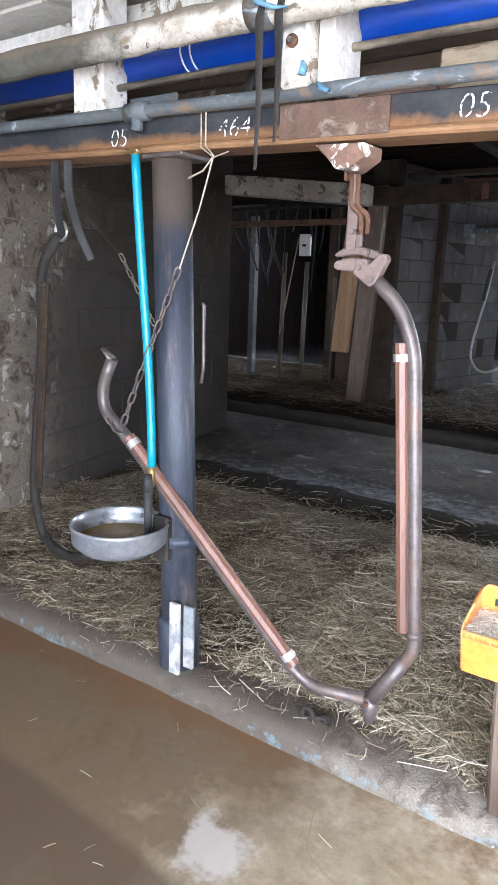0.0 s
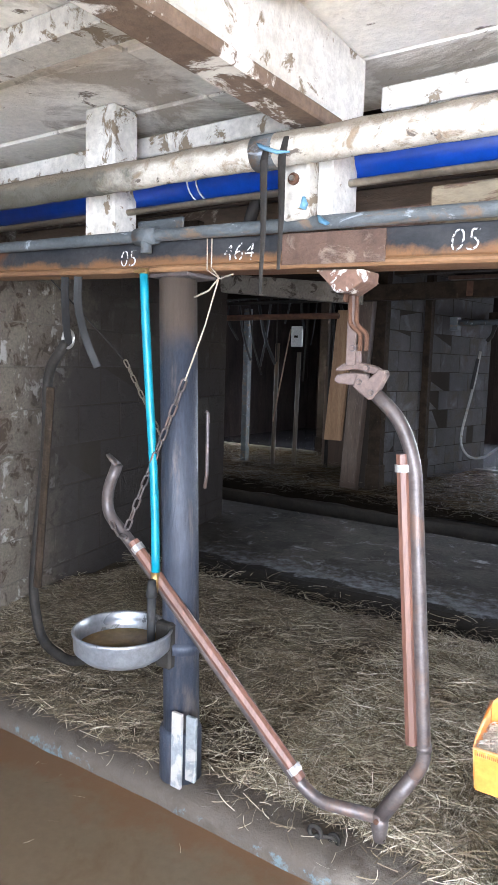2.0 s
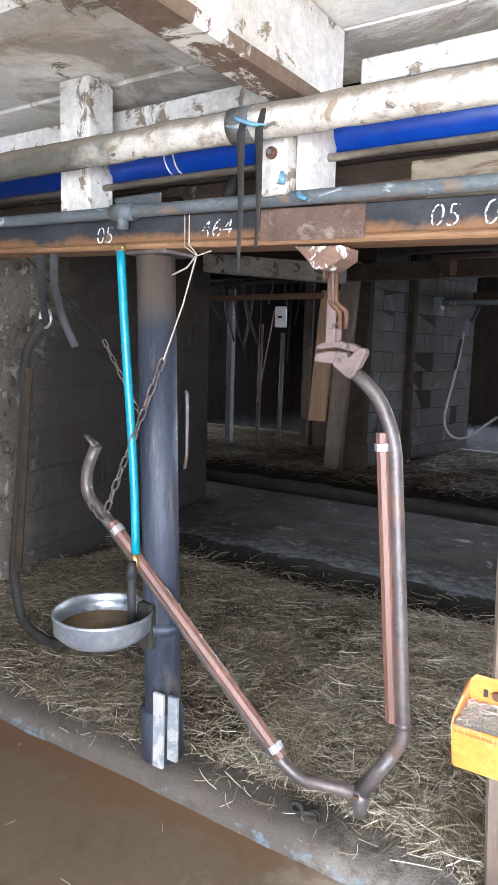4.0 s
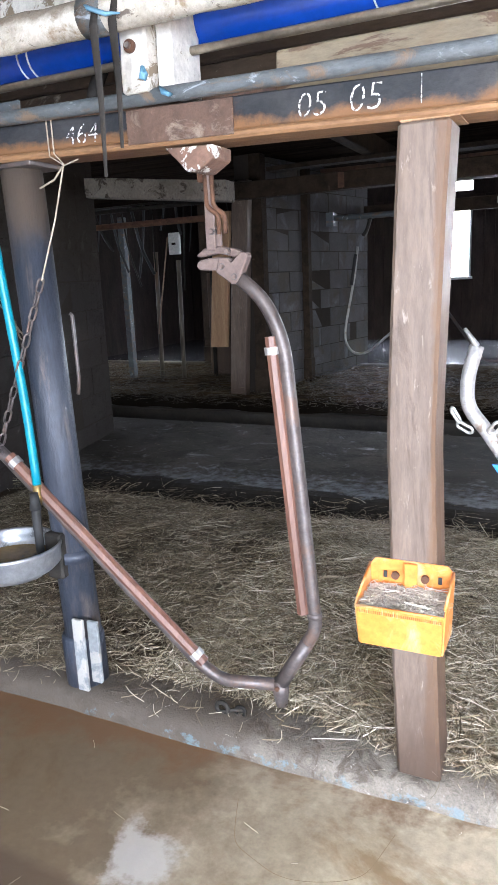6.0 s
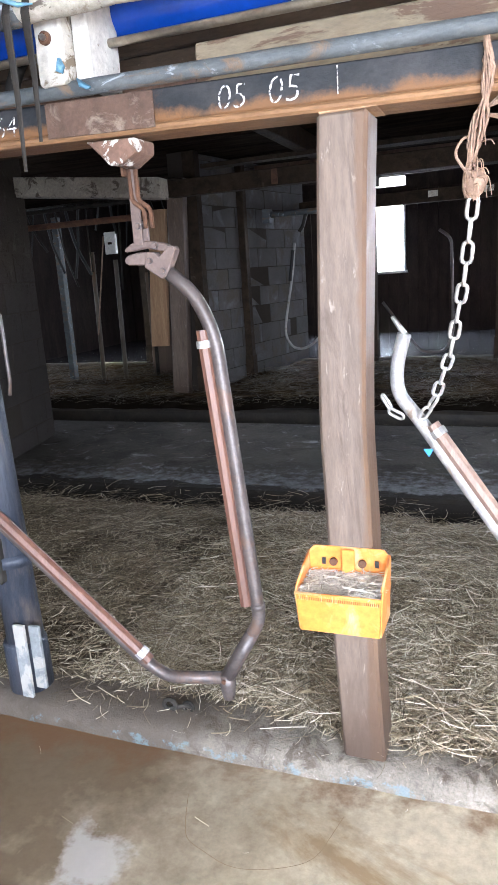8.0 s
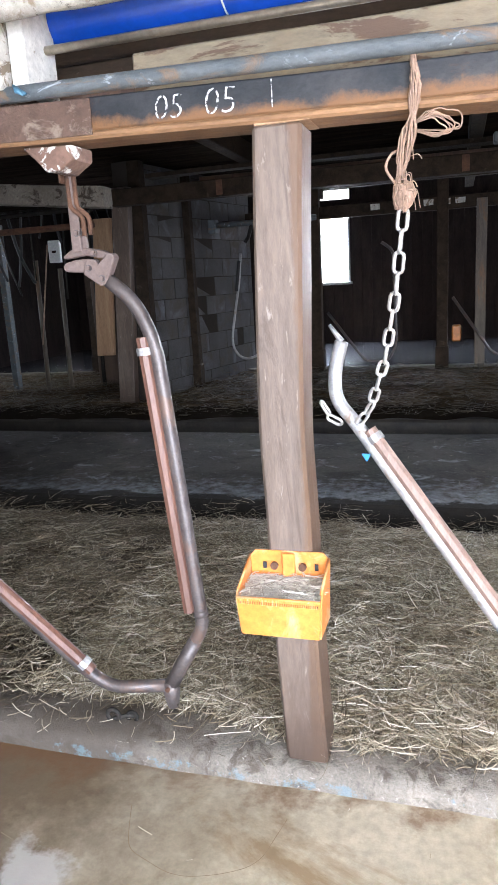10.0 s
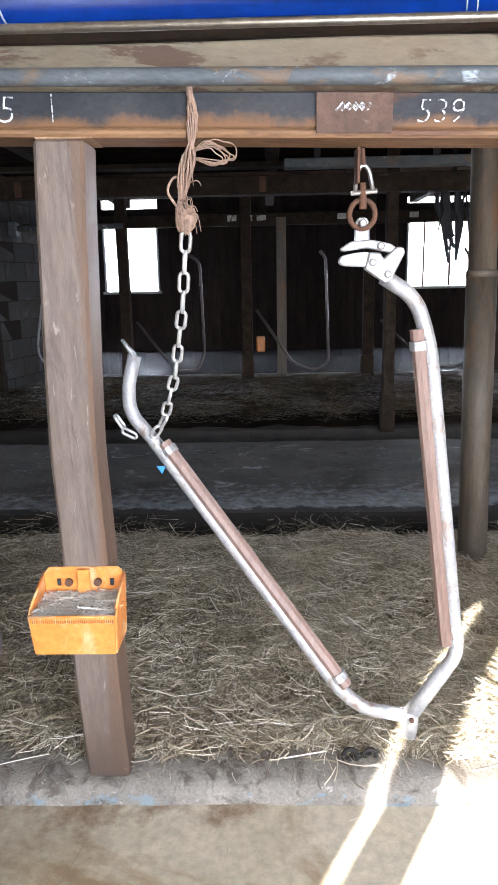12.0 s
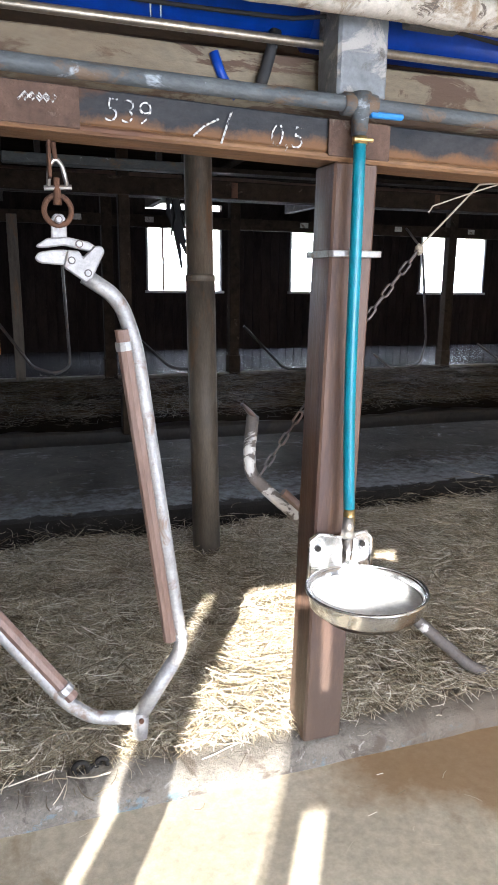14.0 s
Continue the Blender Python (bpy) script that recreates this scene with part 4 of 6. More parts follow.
strokes([[(0.935, zb(0.93) + 0.008), (0.955, zb(0.95) + 0.066)], [(0.88, zb(0.9) + 0.016), (0.90, zb(0.9) + 0.035), (0.93, zb(0.9) + 0.05)]], YC, rail)
strokes([[(0.565 + i * 0.006 + 0.003 * k, zb(0.6) + 0.045 + 0.003 * k + 0.007 * (i % 2)) for i in range(11)] for k in range(3)], -0.0105, rail, label="scrawled chalk bar")
strokes([[(0.045, zb(0) + 0.022), (0.045, zb(0) + 0.07)]], -0.0105, rail, r=0.0012)

pipe = thing("grey_rail_pipe", (0, -0.03, 1.53), "weathered galvanised water pipe clipped along the rail", "pipe")
part("tube", tb([(x, -0.028, 1.539 + SLOPE * 0.75 * x) for x in np.linspace(-1.9, 3.6, 12)], 0.0155, 14), "grey_pipe", pipe, smooth=True)
for x in (-0.985, 1.215):
    part("tee_fitting", tb([(x - 0.035, -0.028, 1.539 + SLOPE * 0.75 * x), (x + 0.035, -0.028, 1.539 + SLOPE * 0.75 * x)], 0.022, 14), "grey_pipe", pipe, smooth=True)
    part("outlet", tb([(x, -0.03, 1.535 + SLOPE * x), (x, -0.03, 1.49 + SLOPE * x)], 0.015, 12), "grey_pipe", pipe, smooth=True)

wp = thing("white_pipe", (0, -0.10, 1.69), "thick lagged pipe with flaking dirty white paint", "pipe")
bm = tb([(x, -0.10, 1.688 - 0.004 * x) for x in np.linspace(-2.2, 3.6, 120)], 0.035, 18)
part("lagging", rough_up(bm, 0.004, 14.0), "white_pipe", wp, smooth=True)
part("joint_tape", tb([(-0.60, -0.10, 1.69), (-0.545, -0.10, 1.69)], 0.0375, 18), "grey_pipe", wp, "frayed tape at the joint", smooth=True)

bp = thing("blue_duct", (0, 0.13, 1.70), "shiny cobalt blue plastic duct pipe", "pipe")
part("tube", tb([(-2.2, 0.13, 1.725), (1.16, 0.13, 1.715)], 0.052, 24), "blue", bp, smooth=True)
part("tube", tb([(1.16, 0.13, 1.700), (3.6, 0.13, 1.690)], 0.050, 24), "blue", bp, smooth=True)
for x in (-0.93, -0.90, -0.06, 0.83, 0.85):
    part("tie", tb([(x + 0.012 * math.sin(a), 0.13 + 0.054 * math.sin(a), 1.72 + 0.054 * math.cos(a)) for a in np.linspace(0, math.tau, 24)[:-1]], 0.0022, 6, closed=True), "white_plastic", bp, "pale cable tie")
tp = thing("thin_steel_pipe", (0, 0.05, 1.64), "thin stained steel pipe below the blue duct", "pipe")
part("tube", tb([(-2.2, 0.062, 1.652), (3.6, 0.062, 1.640)], 0.009, 10), "old_steel", tp, smooth=True)
tp2 = thing("black_cable", (0, 0.03, 1.7), "black cable sagging along the duct", "cable")
part("cable", tb([(x, 0.055, 1.70 - 0.02 * math.sin((x - 0.1) * 2.2)) for x in np.linspace(0.0, 1.1, 20)] + [(1.3, 0.03, 1.71), (1.7, 0.03, 1.67), (2.2, 0.03, 1.655)], 0.0045, 8), "black", tp2, smooth=True)

fascia = thing("cream_plank", (0, 0.11, 1.58), "cream painted plank, paint peeling to brown wood", "plank")
part("board", plank_bm(-0.28, 3.6, 0.105, 0.135, 1.515, 1.632, 0, 30, 0.003, 0.004), "cream_plank", fascia)
rough = thing("rough_plank", (-0.6, 0.2, 1.53), "rough brown plank with old whitewash behind the rail", "plank")
part("board", plank_bm(-0.95, -0.10, 0.19, 0.22, 1.52, 1.615, 0, 14, 0.005, 0.004), "peeling_brown", rough)
part("rest", bx(-0.55, -0.50, 0.11, 0.19, 1.455, 1.52, 0.003), "dark_wood", rough)
old = thing("dark_plank", (-1, 0.14, 1.58), "broken brown plank behind the rail", "plank")
part("board", plank_bm(-2.2, -0.285, 0.12, 0.15, 1.50, 1.60, 0, 20, 0.004, 0.004), "red_wood", old)

for k, (z0, z1) in enumerate(((1.548, 1.735), (1.742, 1.928))):
    t = thing("header_board", (0, 0.46, z0), "old brown header board behind the pipes, traces of whitewash", "board", "header boards")
    part("board", plank_bm(-2.15, 3.6, 0.45 + 0.006 * k, 0.475 + 0.006 * k, z0, z1, 0, 30, 0.006, 0.004), "old_boards", t)
    for x in (-1.6, -0.2, 1.35, 2.9):
        part("cleat", bx(x, x + 0.05, 0.4765 + 0.006 * k, 0.52, z0 - 0.002, z1 + 0.001, 0.002), "dark_wood", t)


def stub(x, w, z0, z1, y0, y1, label, material="white_paint"):
    t = thing("post_stub", (x, 0, z0), label, "timber", "white post stubs")
    part("block", rough_up(plank_bm(x, x + w, y0, y1, z0, z1, 2, 5, 0.002, 0.006), 0.002, 20), material, t)
    return t


s = stub(-1.255, 0.115, 1.50, 1.93, 0.005, 0.10, "white painted timber stub, paint flaking over dirt")
s = stub(-0.56, 0.065, 1.555, 1.70, -0.055, 0.06, "white painted timber stub with a bolt")
part("bolt_washer", tb([(-0.53, -0.062, 1.64), (-0.53, -0.055, 1.64)], 0.013, 14), "rust", s)
part("bolt", tb([(-0.53, -0.07, 1.64), (-0.53, -0.06, 1.64)], 0.006, 6), "steel", s)
part("side_board", plank_bm(-0.492, -0.455, -0.02, 0.10, 1.555, 1.75, 2, 5, 0.001, 0.003), "white_paint", s)
s = stub(1.17, 0.11, 1.53, 1.93, -0.02, 0.08, "grey and white painted post head with pipe brackets", "blue_grey_paint")
part("bracket", bx(1.30, 1.42, -0.06, -0.03, 1.66, 1.69, 0.003, m=None), "grey_pipe", s, "slotted steel channel")

# joists over the alley, seen from below
j = thing("ceiling_joist", (-0.5, -1.5, 1.74), "heavy whitewashed joist with bare brown lower edge", "joist")
part("timber", plank_bm(-0.525, -0.445, -2.75, 0.10, 1.765, 1.925, 1, 20, 0.004, 0.006), "white_paint", j)
part("lower_edge", plank_bm(-0.53, -0.442, -2.75, -0.01, 1.735, 1.764, 1, 20, 0.003, 0.004), "peeling_brown", j, "bare brown lower edge")
j = thing("ceiling_joist", (1.2, -1.5, 1.74), "heavy whitewashed joist with flaking paint", "joist")
part("timber", plank_bm(1.17, 1.33, -3.2, -0.03, 1.76, 1.925, 1, 20, 0.004, 0.006), "white_paint", j)
for y, z in ((-0.42, 1.90), (0.16, 1.86)):
    c = thing("ceiling_batten", (0, y, z), "whitewashed batten along the ceiling boards", "batten", "ceiling battens")
    part("timber", plank_bm(-3.0, -0.532, y, y + 0.09, z - 0.03, z + 0.025, 0, 16, 0.003, 0.004), "white_paint", c)
    c = thing("ceiling_batten", (0, y, z), "whitewashed batten along the ceiling boards", "batten", "ceiling battens")
    part("timber", plank_bm(-0.435, 3.6, y, y + 0.09, z - 0.03, z + 0.025, 0, 16, 0.003, 0.004), "white_paint", c)

# ---------------------------------------------------------------- posts
p = thing("steel_post", (-0.92, 0.06, KERB), "dark blue-grey steel pipe post carrying the rail", "post")
part("tube", tb([(-0.905, 0.06, KERB), (-0.952, 0.06, zb(-0.93) - 0.012)], 0.051, 28), "blue_post", p, smooth=True)
part("cap_plate", bx(-1.0, -0.87, 0.0, 0.12, zb(-0.93) - 0.012, zb(-0.93) - 0.001, 0.002), "alu_worn", p, "bent pale cap plate")
part("sleeve", tb([(-0.91, 0.06, KERB + 0.002), (-0.913, 0.06, KERB + 0.14), (-0.913, 0.06, KERB + 0.15)], [0.060, 0.060, 0.056], 24), "blue_post", p, smooth=True)
part("collar", tb([(-0.913, 0.06, 0.44), (-0.913, 0.06, 0.47)], 0.060, 24), "blue_post", p, smooth=True)
part("foot_plate", bx(-0.893, -0.858, -0.006, 0.006, KERB + 0.004, 0.285, 0.002), "blue_grey_paint", p, "flaked white strip of steel angle")
part("foot_plate", bx(-0.853, -0.820, 0.008, 0.02, KERB + 0.03, 0.28, 0.002), "blue_grey_paint", p, "flaked white strip of steel angle")

p = thing("wooden_post", (0.054, 0.054, KERB), "grey-brown square timber post on the kerb", "post")
bm = plank_bm(0.0, 0.097, 0.0, 0.105, KERB - 0.004, zb(0.05) - 0.001, 2, 30, 0.002, 0.007)
for v in bm.verts:
    v.co.x += float(np.interp(v.co.z, [0.06, 0.19, 0.36, 0.62, 0.82, 1.05, 1.27, 1.44], [0.008, 0.001, -0.006, -0.013, -0.019, -0.015, -0.008, 0.0]))
part("timber", bm, "post_wood", p)
part("shim", bx(0.004, 0.112, 0.001, 0.10, zb(0.05) - 0.003, zb(0.05) + 0.003, 0.001), "plank_wood", p)

p = thing("wooden_post", (1.2, 0.05, KERB), "red-brown square timber post with a clamped hose", "post")
bm = plank_bm(1.15, 1.25, 0.0, 0.10, KERB - 0.002, zb(1.2) - 0.001, 2, 14, 0.002, 0.005)
for v in bm.verts:
    v.co.x += 0.03 * (v.co.z - KERB) / 1.35
part("timber", bm, "red_wood", p)
part("strap", bx(1.168, 1.282, -0.030, -0.003, 1.222, 1.236, 0.002), "alu", p, "pale pipe strap")
part("side_strap", bx(1.166, 1.172, -0.004, 0.104, 1.222, 1.236, 0.001), "alu", p, "pale pipe strap")

p = thing("pipe_post", (1.235, 1.27, 0.0), "brown-grey steel pipe post at the back of the stall", "post")
part("tube", tb([(1.255, 1.27, -0.02), (1.231, 1.27, 1.19)], 0.056, 24), "brown_pipe", p, smooth=True)
part("upper_tube", tb([(1.231, 1.27, 1.19), (1.212, 1.27, 2.27)], 0.051, 24), "brown_pipe", p, smooth=True)
part("socket", tb([(1.231, 1.27, 1.175), (1.231, 1.27, 1.195), (1.231, 1.27, 1.20)], [0.058, 0.058, 0.053], 24), "brown_pipe", p, smooth=True)


def far_post(x, y, w, material, label, top=2.27):
    t = thing("far_post", (x, y, 0), label, "post", "posts of the far row")
    part("timber", plank_bm(x - w / 2, x + w / 2, y - w / 2, y + w / 2, 0.0, top, 2, 6, 0.004, 0.006), material, t)
    part("foot", bx(x - w / 2 - 0.012, x + w / 2 + 0.012, y - w / 2 - 0.012, y + w / 2 + 0.012, 0.0, 0.32, 0.006), material, t)
    return t


for x in (-4.1, -2.62, -1.19, 0.22, 1.62, 3.12, 4.6, 6.13, 7.7):
    far_post(x, 6.81, 0.12, "dark_wood", "dark old timber post of the far stall row")
far_post(1.38, 4.04, 0.085, "dark_wood", "dark timber post by the far gutter")
far_post(-2.44, 4.80, 0.12, "dark_wood", "dark timber post at the opening to the next bay")
far_post(-2.29, 5.62, 0.10, "dark_wood", "dark timber post standing against the block wall")


# ---------------------------------------------------------------- stanchions (cow yokes), each a thing with its castings, tubes and pads
def offset_line(a, b, d):
    return [tuple(Vector(a) + Vector(d)), tuple(Vector(b) + Vector(d))]


def latch(parent, pin, y, material):
    x, z = pin

    def plate(name, pts, y0, y1):
        part(name, prism([(x + px, z + pz) for px, pz in pts], y0, y1, 0.0025), material, parent)

    plate("tongue", [(-0.015, -0.036), (0.016, -0.036), (0.015, 0.002), (0.009, 0.012), (-0.007, 0.012), (-0.014, 0.002)], y - 0.004, y + 0.006)
    plate("upper_jaw", [(-0.045, -0.049), (-0.024, -0.035), (0.016, -0.032), (0.056, -0.040), (0.069, -0.048), (0.058, -0.059), (0.008, -0.048), (-0.024, -0.053), (-0.042, -0.054)], y - 0.014, y + 0.010)
    plate("lower_jaw", [(-0.047, -0.070), (-0.040, -0.062), (-0.013, -0.057), (0.013, -0.056), (0.024, -0.064), (0.029, -0.085), (0.008, -0.086), (-0.038, -0.083), (-0.047, -0.077)], y - 0.012, y + 0.012)
    plate("latch_body", [(0.014, -0.057), (0.036, -0.058), (0.044, -0.070), (0.055, -0.060), (0.069, -0.047), (0.082, -0.048), (0.087, -0.058), (0.061, -0.111), (0.047, -0.119), (0.005, -0.090)], y - 0.018, y + 0.008)
    for px, pz in ((0.0, 0.0), (0.037, -0.045), (0.021, -0.077), (0.052, -0.101)):
        part("bolt", tb([(x + px, y - 0.024, z + pz), (x + px, y - 0.012, z + pz)], [0.0050, 0.0058], 10), material, parent)
        part("washer", tb([(x + px, y - 0.0195, z + pz), (x + px, y - 0.004, z + pz)], 0.0078, 14), "alu_worn", parent, "dark worn washer")


def stanchion(label, pin, y, fixed, moving, tip, metal, pad, latch_metal, pad_fixed, pad_moving, low_metal=None, r=0.0165):
    t = thing("stanchion", (fixed[-1][0], y, KERB), label, "stanchion", "stanchions along the stall front")
    x, z = pin
    latch(t, pin, y, latch_metal)
    arm = part("fixed_arm", tb(arc_path(fixed, [0.05, 0.07, 0.028], 8), r, 16), metal, t, smooth=True)
    k0, k1 = Vector(fixed[-2]), Vector(fixed[-1])
    up = (Vector(fixed[-3]) - k0).normalized()
    part("coupling", tb([tuple(k0 + up * 0.030), tuple(k0 + up * 0.045)], r * 1.12, 16), metal, arm, "welded coupling ring", smooth=True)
    part("lower_sleeve", tb([tuple(k0.lerp(k1, 0.22)), tuple(k0.lerp(k1, 1.0))], [r * 1.08, r * 1.18], 16), low_metal or metal, arm, "thicker lower sleeve", smooth=True)
    (a, b), d = pad_fixed
    part("pad", tb(offset_line(a, b, d), 0.0155, 8), pad, arm, "worn wooden rubbing strip")
    part("tape", tb([tuple(Vector(a).lerp(Vector(b), 0.035) + Vector(d)), tuple(Vector(a).lerp(Vector(b), 0.06) + Vector(d))], 0.019, 10), "tape", arm, "silver tape band")
    low = part("moving_arm", tb(arc_path(moving, [0.03, 0.03, 0.05, 0.05, 0.05], 8), r, 16), low_metal or metal, t, smooth=True)
    (a, b), d = pad_moving
    part("pad", tb(offset_line(a, b, d), 0.0155, 8), pad, low, "worn wooden rubbing strip")
    for k in (0.02, 0.95):
        p, q = Vector(a).lerp(Vector(b), k), Vector(a).lerp(Vector(b), k + 0.025)
        part("tape", tb([tuple(p + Vector(d)), tuple(q + Vector(d))], 0.019, 10), "tape", low, "silver tape band")
    part("tip_plate", tb([moving[-1], tip], [r * 1.05, r * 0.55], 10, flat=(1.0, 0.45)), metal, low, "flattened end of the arm", smooth=True)
    j = Vector(fixed[-1])
    part("hinge", tb([(j.x, j.y, j.z + 0.012), (j.x, j.y, j.z - 0.02), (j.x + 0.002, j.y, 0.095)], [r * 1.25, r * 1.3, r * 0.9], 14), low_metal or metal, t, "hinge casting", smooth=True)
    part("hinge_pin", tb([(j.x, j.y - 0.026, j.z), (j.x, j.y + 0.026, j.z)], 0.006, 10), "rust", t)
    return t


# first stall: dull rosy tubes
stanchion("open cow stanchion, dull grey tubes with copper-red strips", (-0.44, 1.281), 0.10,
          [(-0.390, 0.10, 1.182), (-0.322, 0.10, 1.125), (-0.280, 0.10, 1.03), (-0.217, 0.10, 0.33), (-0.318, 0.10, 0.155)],
          [(-0.330, 0.095, 0.155), (-0.475, 0.080, 0.143), (-0.535, 0.072, 0.182), (-1.080, 0.0, 0.750), (-1.150, 0.0, 0.80), (-1.150, 0.0, 0.87), (-1.112, 0.0, 0.945)],
          (-1.145, -0.005, 0.972), "alu_worn", "pad_red", "latch_rust",
          (((-0.282, 0.10, 1.045), (-0.221, 0.10, 0.372)), (-0.0255, -0.008, 0.0)),
          (((-1.055, 0.003, 0.724), (-0.532, 0.072, 0.184)), (0.0155, -0.012, 0.0145)))
# second stall: pale aluminium
stanchion("open cow stanchion of pale cast aluminium with brown strips", (0.631, 1.284), 0.10,
          [(0.677, 0.10, 1.178), (0.745, 0.10, 1.135), (0.778, 0.10, 1.04), (0.870, 0.10, 0.315), (0.765, 0.10, 0.155)],
          [(0.76, 0.102, 0.150), (0.655, 0.105, 0.170), (0.60, 0.115, 0.212), (0.146, 0.27, 0.812), (0.100, 0.275, 0.865), (0.098, 0.276, 0.93), (0.117, 0.276, 1.005)],
          (0.090, 0.272, 1.045), "alu", "pad_grey", "alu",
          (((0.774, 0.10, 1.07), (0.866, 0.10, 0.345)), (-0.0255, -0.008, 0.0)),
          (((0.168, 0.262, 0.785), (0.598, 0.116, 0.217)), (0.0155, -0.012, 0.013)))

t = thing("stanchion", (1.86, 0.1, KERB), "open cow stanchion arm with flaking pale paint", "stanchion", "stanchions along the stall front")
arm = part("moving_arm", tb(arc_path([(1.90, 0.10, 0.07), (1.78, 0.11, 0.075), (1.72, 0.12, 0.10), (1.16, 0.28, 0.62), (1.10, 0.28, 0.68), (1.096, 0.28, 0.74), (1.106, 0.28, 0.835)], 0.05, 8), 0.0165, 16), "flaked", t, smooth=True)
part("pad", tb([(1.19, 0.272, 0.625), (1.42, 0.205, 0.408)], 0.0165, 8, flat=(1, 0.75)), "pad_grey", arm, "worn wooden rubbing strip")
part("tip_plate", tb([(1.106, 0.28, 0.835), (1.075, 0.276, 0.868)], [0.017, 0.009], 10, flat=(1, 0.45)), "alu_worn", arm, smooth=True)
part("hinge", tb([(1.90, 0.1, 0.09), (1.90, 0.1, 0.035)], 0.02, 12), "rust", t, smooth=True)

t = thing("stanchion", (-1.53, 0.2, KERB), "blackened iron cow stanchion hanging in the first stall", "stanchion", "stanchions along the stall front")
part("arm", tb(arc_path([(-1.555, 0.2, 1.290), (-1.648, 0.2, 1.20), (-1.655, 0.2, 0.95), (-1.735, 0.2, 0.40), (-1.690, 0.2, 0.215), (-1.531, 0.2, 0.175), (-1.41, 0.2, 0.235)], 0.07, 8), 0.0175, 14), "dark_iron", t, smooth=True)
part("pad", tb([(-1.625, 0.195, 1.14), (-1.700, 0.195, 0.42)], 0.017, 8, flat=(0.75, 1)), "dark_wood", t)
part("ring", tb([(-1.545 + 0.026 * math.cos(a), 0.2, 1.305 + 0.03 * math.sin(a)) for a in np.linspace(0, math.tau, 20)[:-1]], 0.005, 8, closed=True), "steel", t, "pale iron ring", smooth=True)

# straps and chains over the first stall
for pts, lab in (([(-1.364, 0.03, 1.50), (-1.40, 0.06, 1.43), (-1.475, 0.13, 1.345), (-1.53, 0.19, 1.29)], "dark worn leather strap hanging from the rail"),
                 ([(-1.307, 0.03, 1.50), (-1.345, 0.06, 1.40), (-1.375, 0.12, 1.30), (-1.352, 0.15, 1.215)], "dark worn leather strap hanging from the rail")):
    s = thing("strap", pts[0], lab, "strap", "hanging straps")
    part("band", tb(arc_path(pts, 0.04), 0.012, 8, flat=(1.0, 0.25)), "black", s)
for x, z0, z1 in ((-0.552, 1.66, 1.385), (-0.508, 1.66, 1.435)):
    s = thing("strap", (x, -0.14, z0), "grey-black webbing strap tied round the white pipe", "strap", "hanging straps")
    part("band", tb([(x, -0.13, z0 + 0.045), (x, -0.145, z0), (x + 0.004, -0.145, (z0 + z1) / 2), (x - 0.003, -0.14, z1)], [0.007, 0.010, 0.007, 0.004], 8, flat=(1.0, 0.3)), "dark_iron", s)
t = thing("tie_wire", (-1.50, 0.09, 1.485), "thin dark wire from the rail to a chain", "wire")
part("wire", tb([(-1.50, 0.09, 1.485), (-1.42, 0.22, 1.33), (-1.38, 0.3, 1.237)], 0.0022, 6), "dark_iron", t, smooth=True)
chain_thing("thin_chain", [(-1.38, 0.3, 1.24), (-1.25, 0.3, 1.05), (-1.17, 0.28, 0.95)], "thin dull chain hanging by the block wall", "old_steel", 0.036, 0.017, 0.0026)
t = thing("tie_rope", (-0.76, -0.01, 1.438), "pale cord looped over the rail and tied to a chain", "cord")
part("loop", tb([(-0.80, -0.012, zb(-0.8) + 0.08), (-0.797, -0.014, zb(-0.8) + 0.0), (-0.76, -0.012, zb(-0.76) - 0.022), (-0.72, -0.010, zb(-0.76) - 0.012)], 0.0017, 6), "pale_rope", t)
part("loop", tb([(-0.785, -0.013, zb(-0.8) + 0.08), (-0.783, -0.015, zb(-0.8) + 0.004), (-0.76, -0.012, zb(-0.76) - 0.020)], 0.0017, 6), "pale_rope", t)
part("cord", tb([(-0.762, -0.012, zb(-0.76) - 0.02), (-0.80, -0.013, 1.33), (-0.862, -0.012, 1.19)], 0.0022, 6), "pale_rope", t)
part("tail", tb([(-0.762, -0.014, zb(-0.76) - 0.022), (-0.79, -0.014, 1.415), (-0.835, -0.014, 1.40)], 0.0024, 6), "pale_rope", t)
chain_thing("chain", [(-0.862, -0.012, 1.195), (-0.93, -0.012, 1.05), (-1.02, -0.012, 0.86), (-1.07, -0.006, 0.762)], "steel chain holding up the open stanchion arm", "alu_worn", 0.044, 0.021, 0.0032)
chain_thing("chain_collar", [(-1.115, -0.02, 0.785), (-1.085, -0.025, 0.755), (-1.05, -0.022, 0.748)], "short chain wrapped round the stanchion arm", "alu_worn", 0.032, 0.018, 0.003)

# frayed rope and chain of the second stall
t = thing("frayed_rope", (0.298, -0.02, 1.5), "frayed brown twine rope knotted over the rail", "rope")
rng = random.Random(21)
for k in range(13):
    u = k / 13 * math.tau
    pts = []
    for z in np.linspace(1.52, 1.27, 22):
        s = (1.52 - z) / 0.25
        w = 0.003 + 0.0105 * abs(math.sin(s * 8.5)) * min(1, s * 2.5)
        u += 0.16
        pts.append((0.300 - 0.022 * s + 0.008 * math.sin(s * 6) + w * math.cos(u) + rng.gauss(0, 0.0012), -0.022 + 0.05 * s + w * 0.8 * math.sin(u), z + rng.gauss(0, 0.001)))
    part("strand", tb(pts, 0.0022, 5), "rope", t, smooth=True)
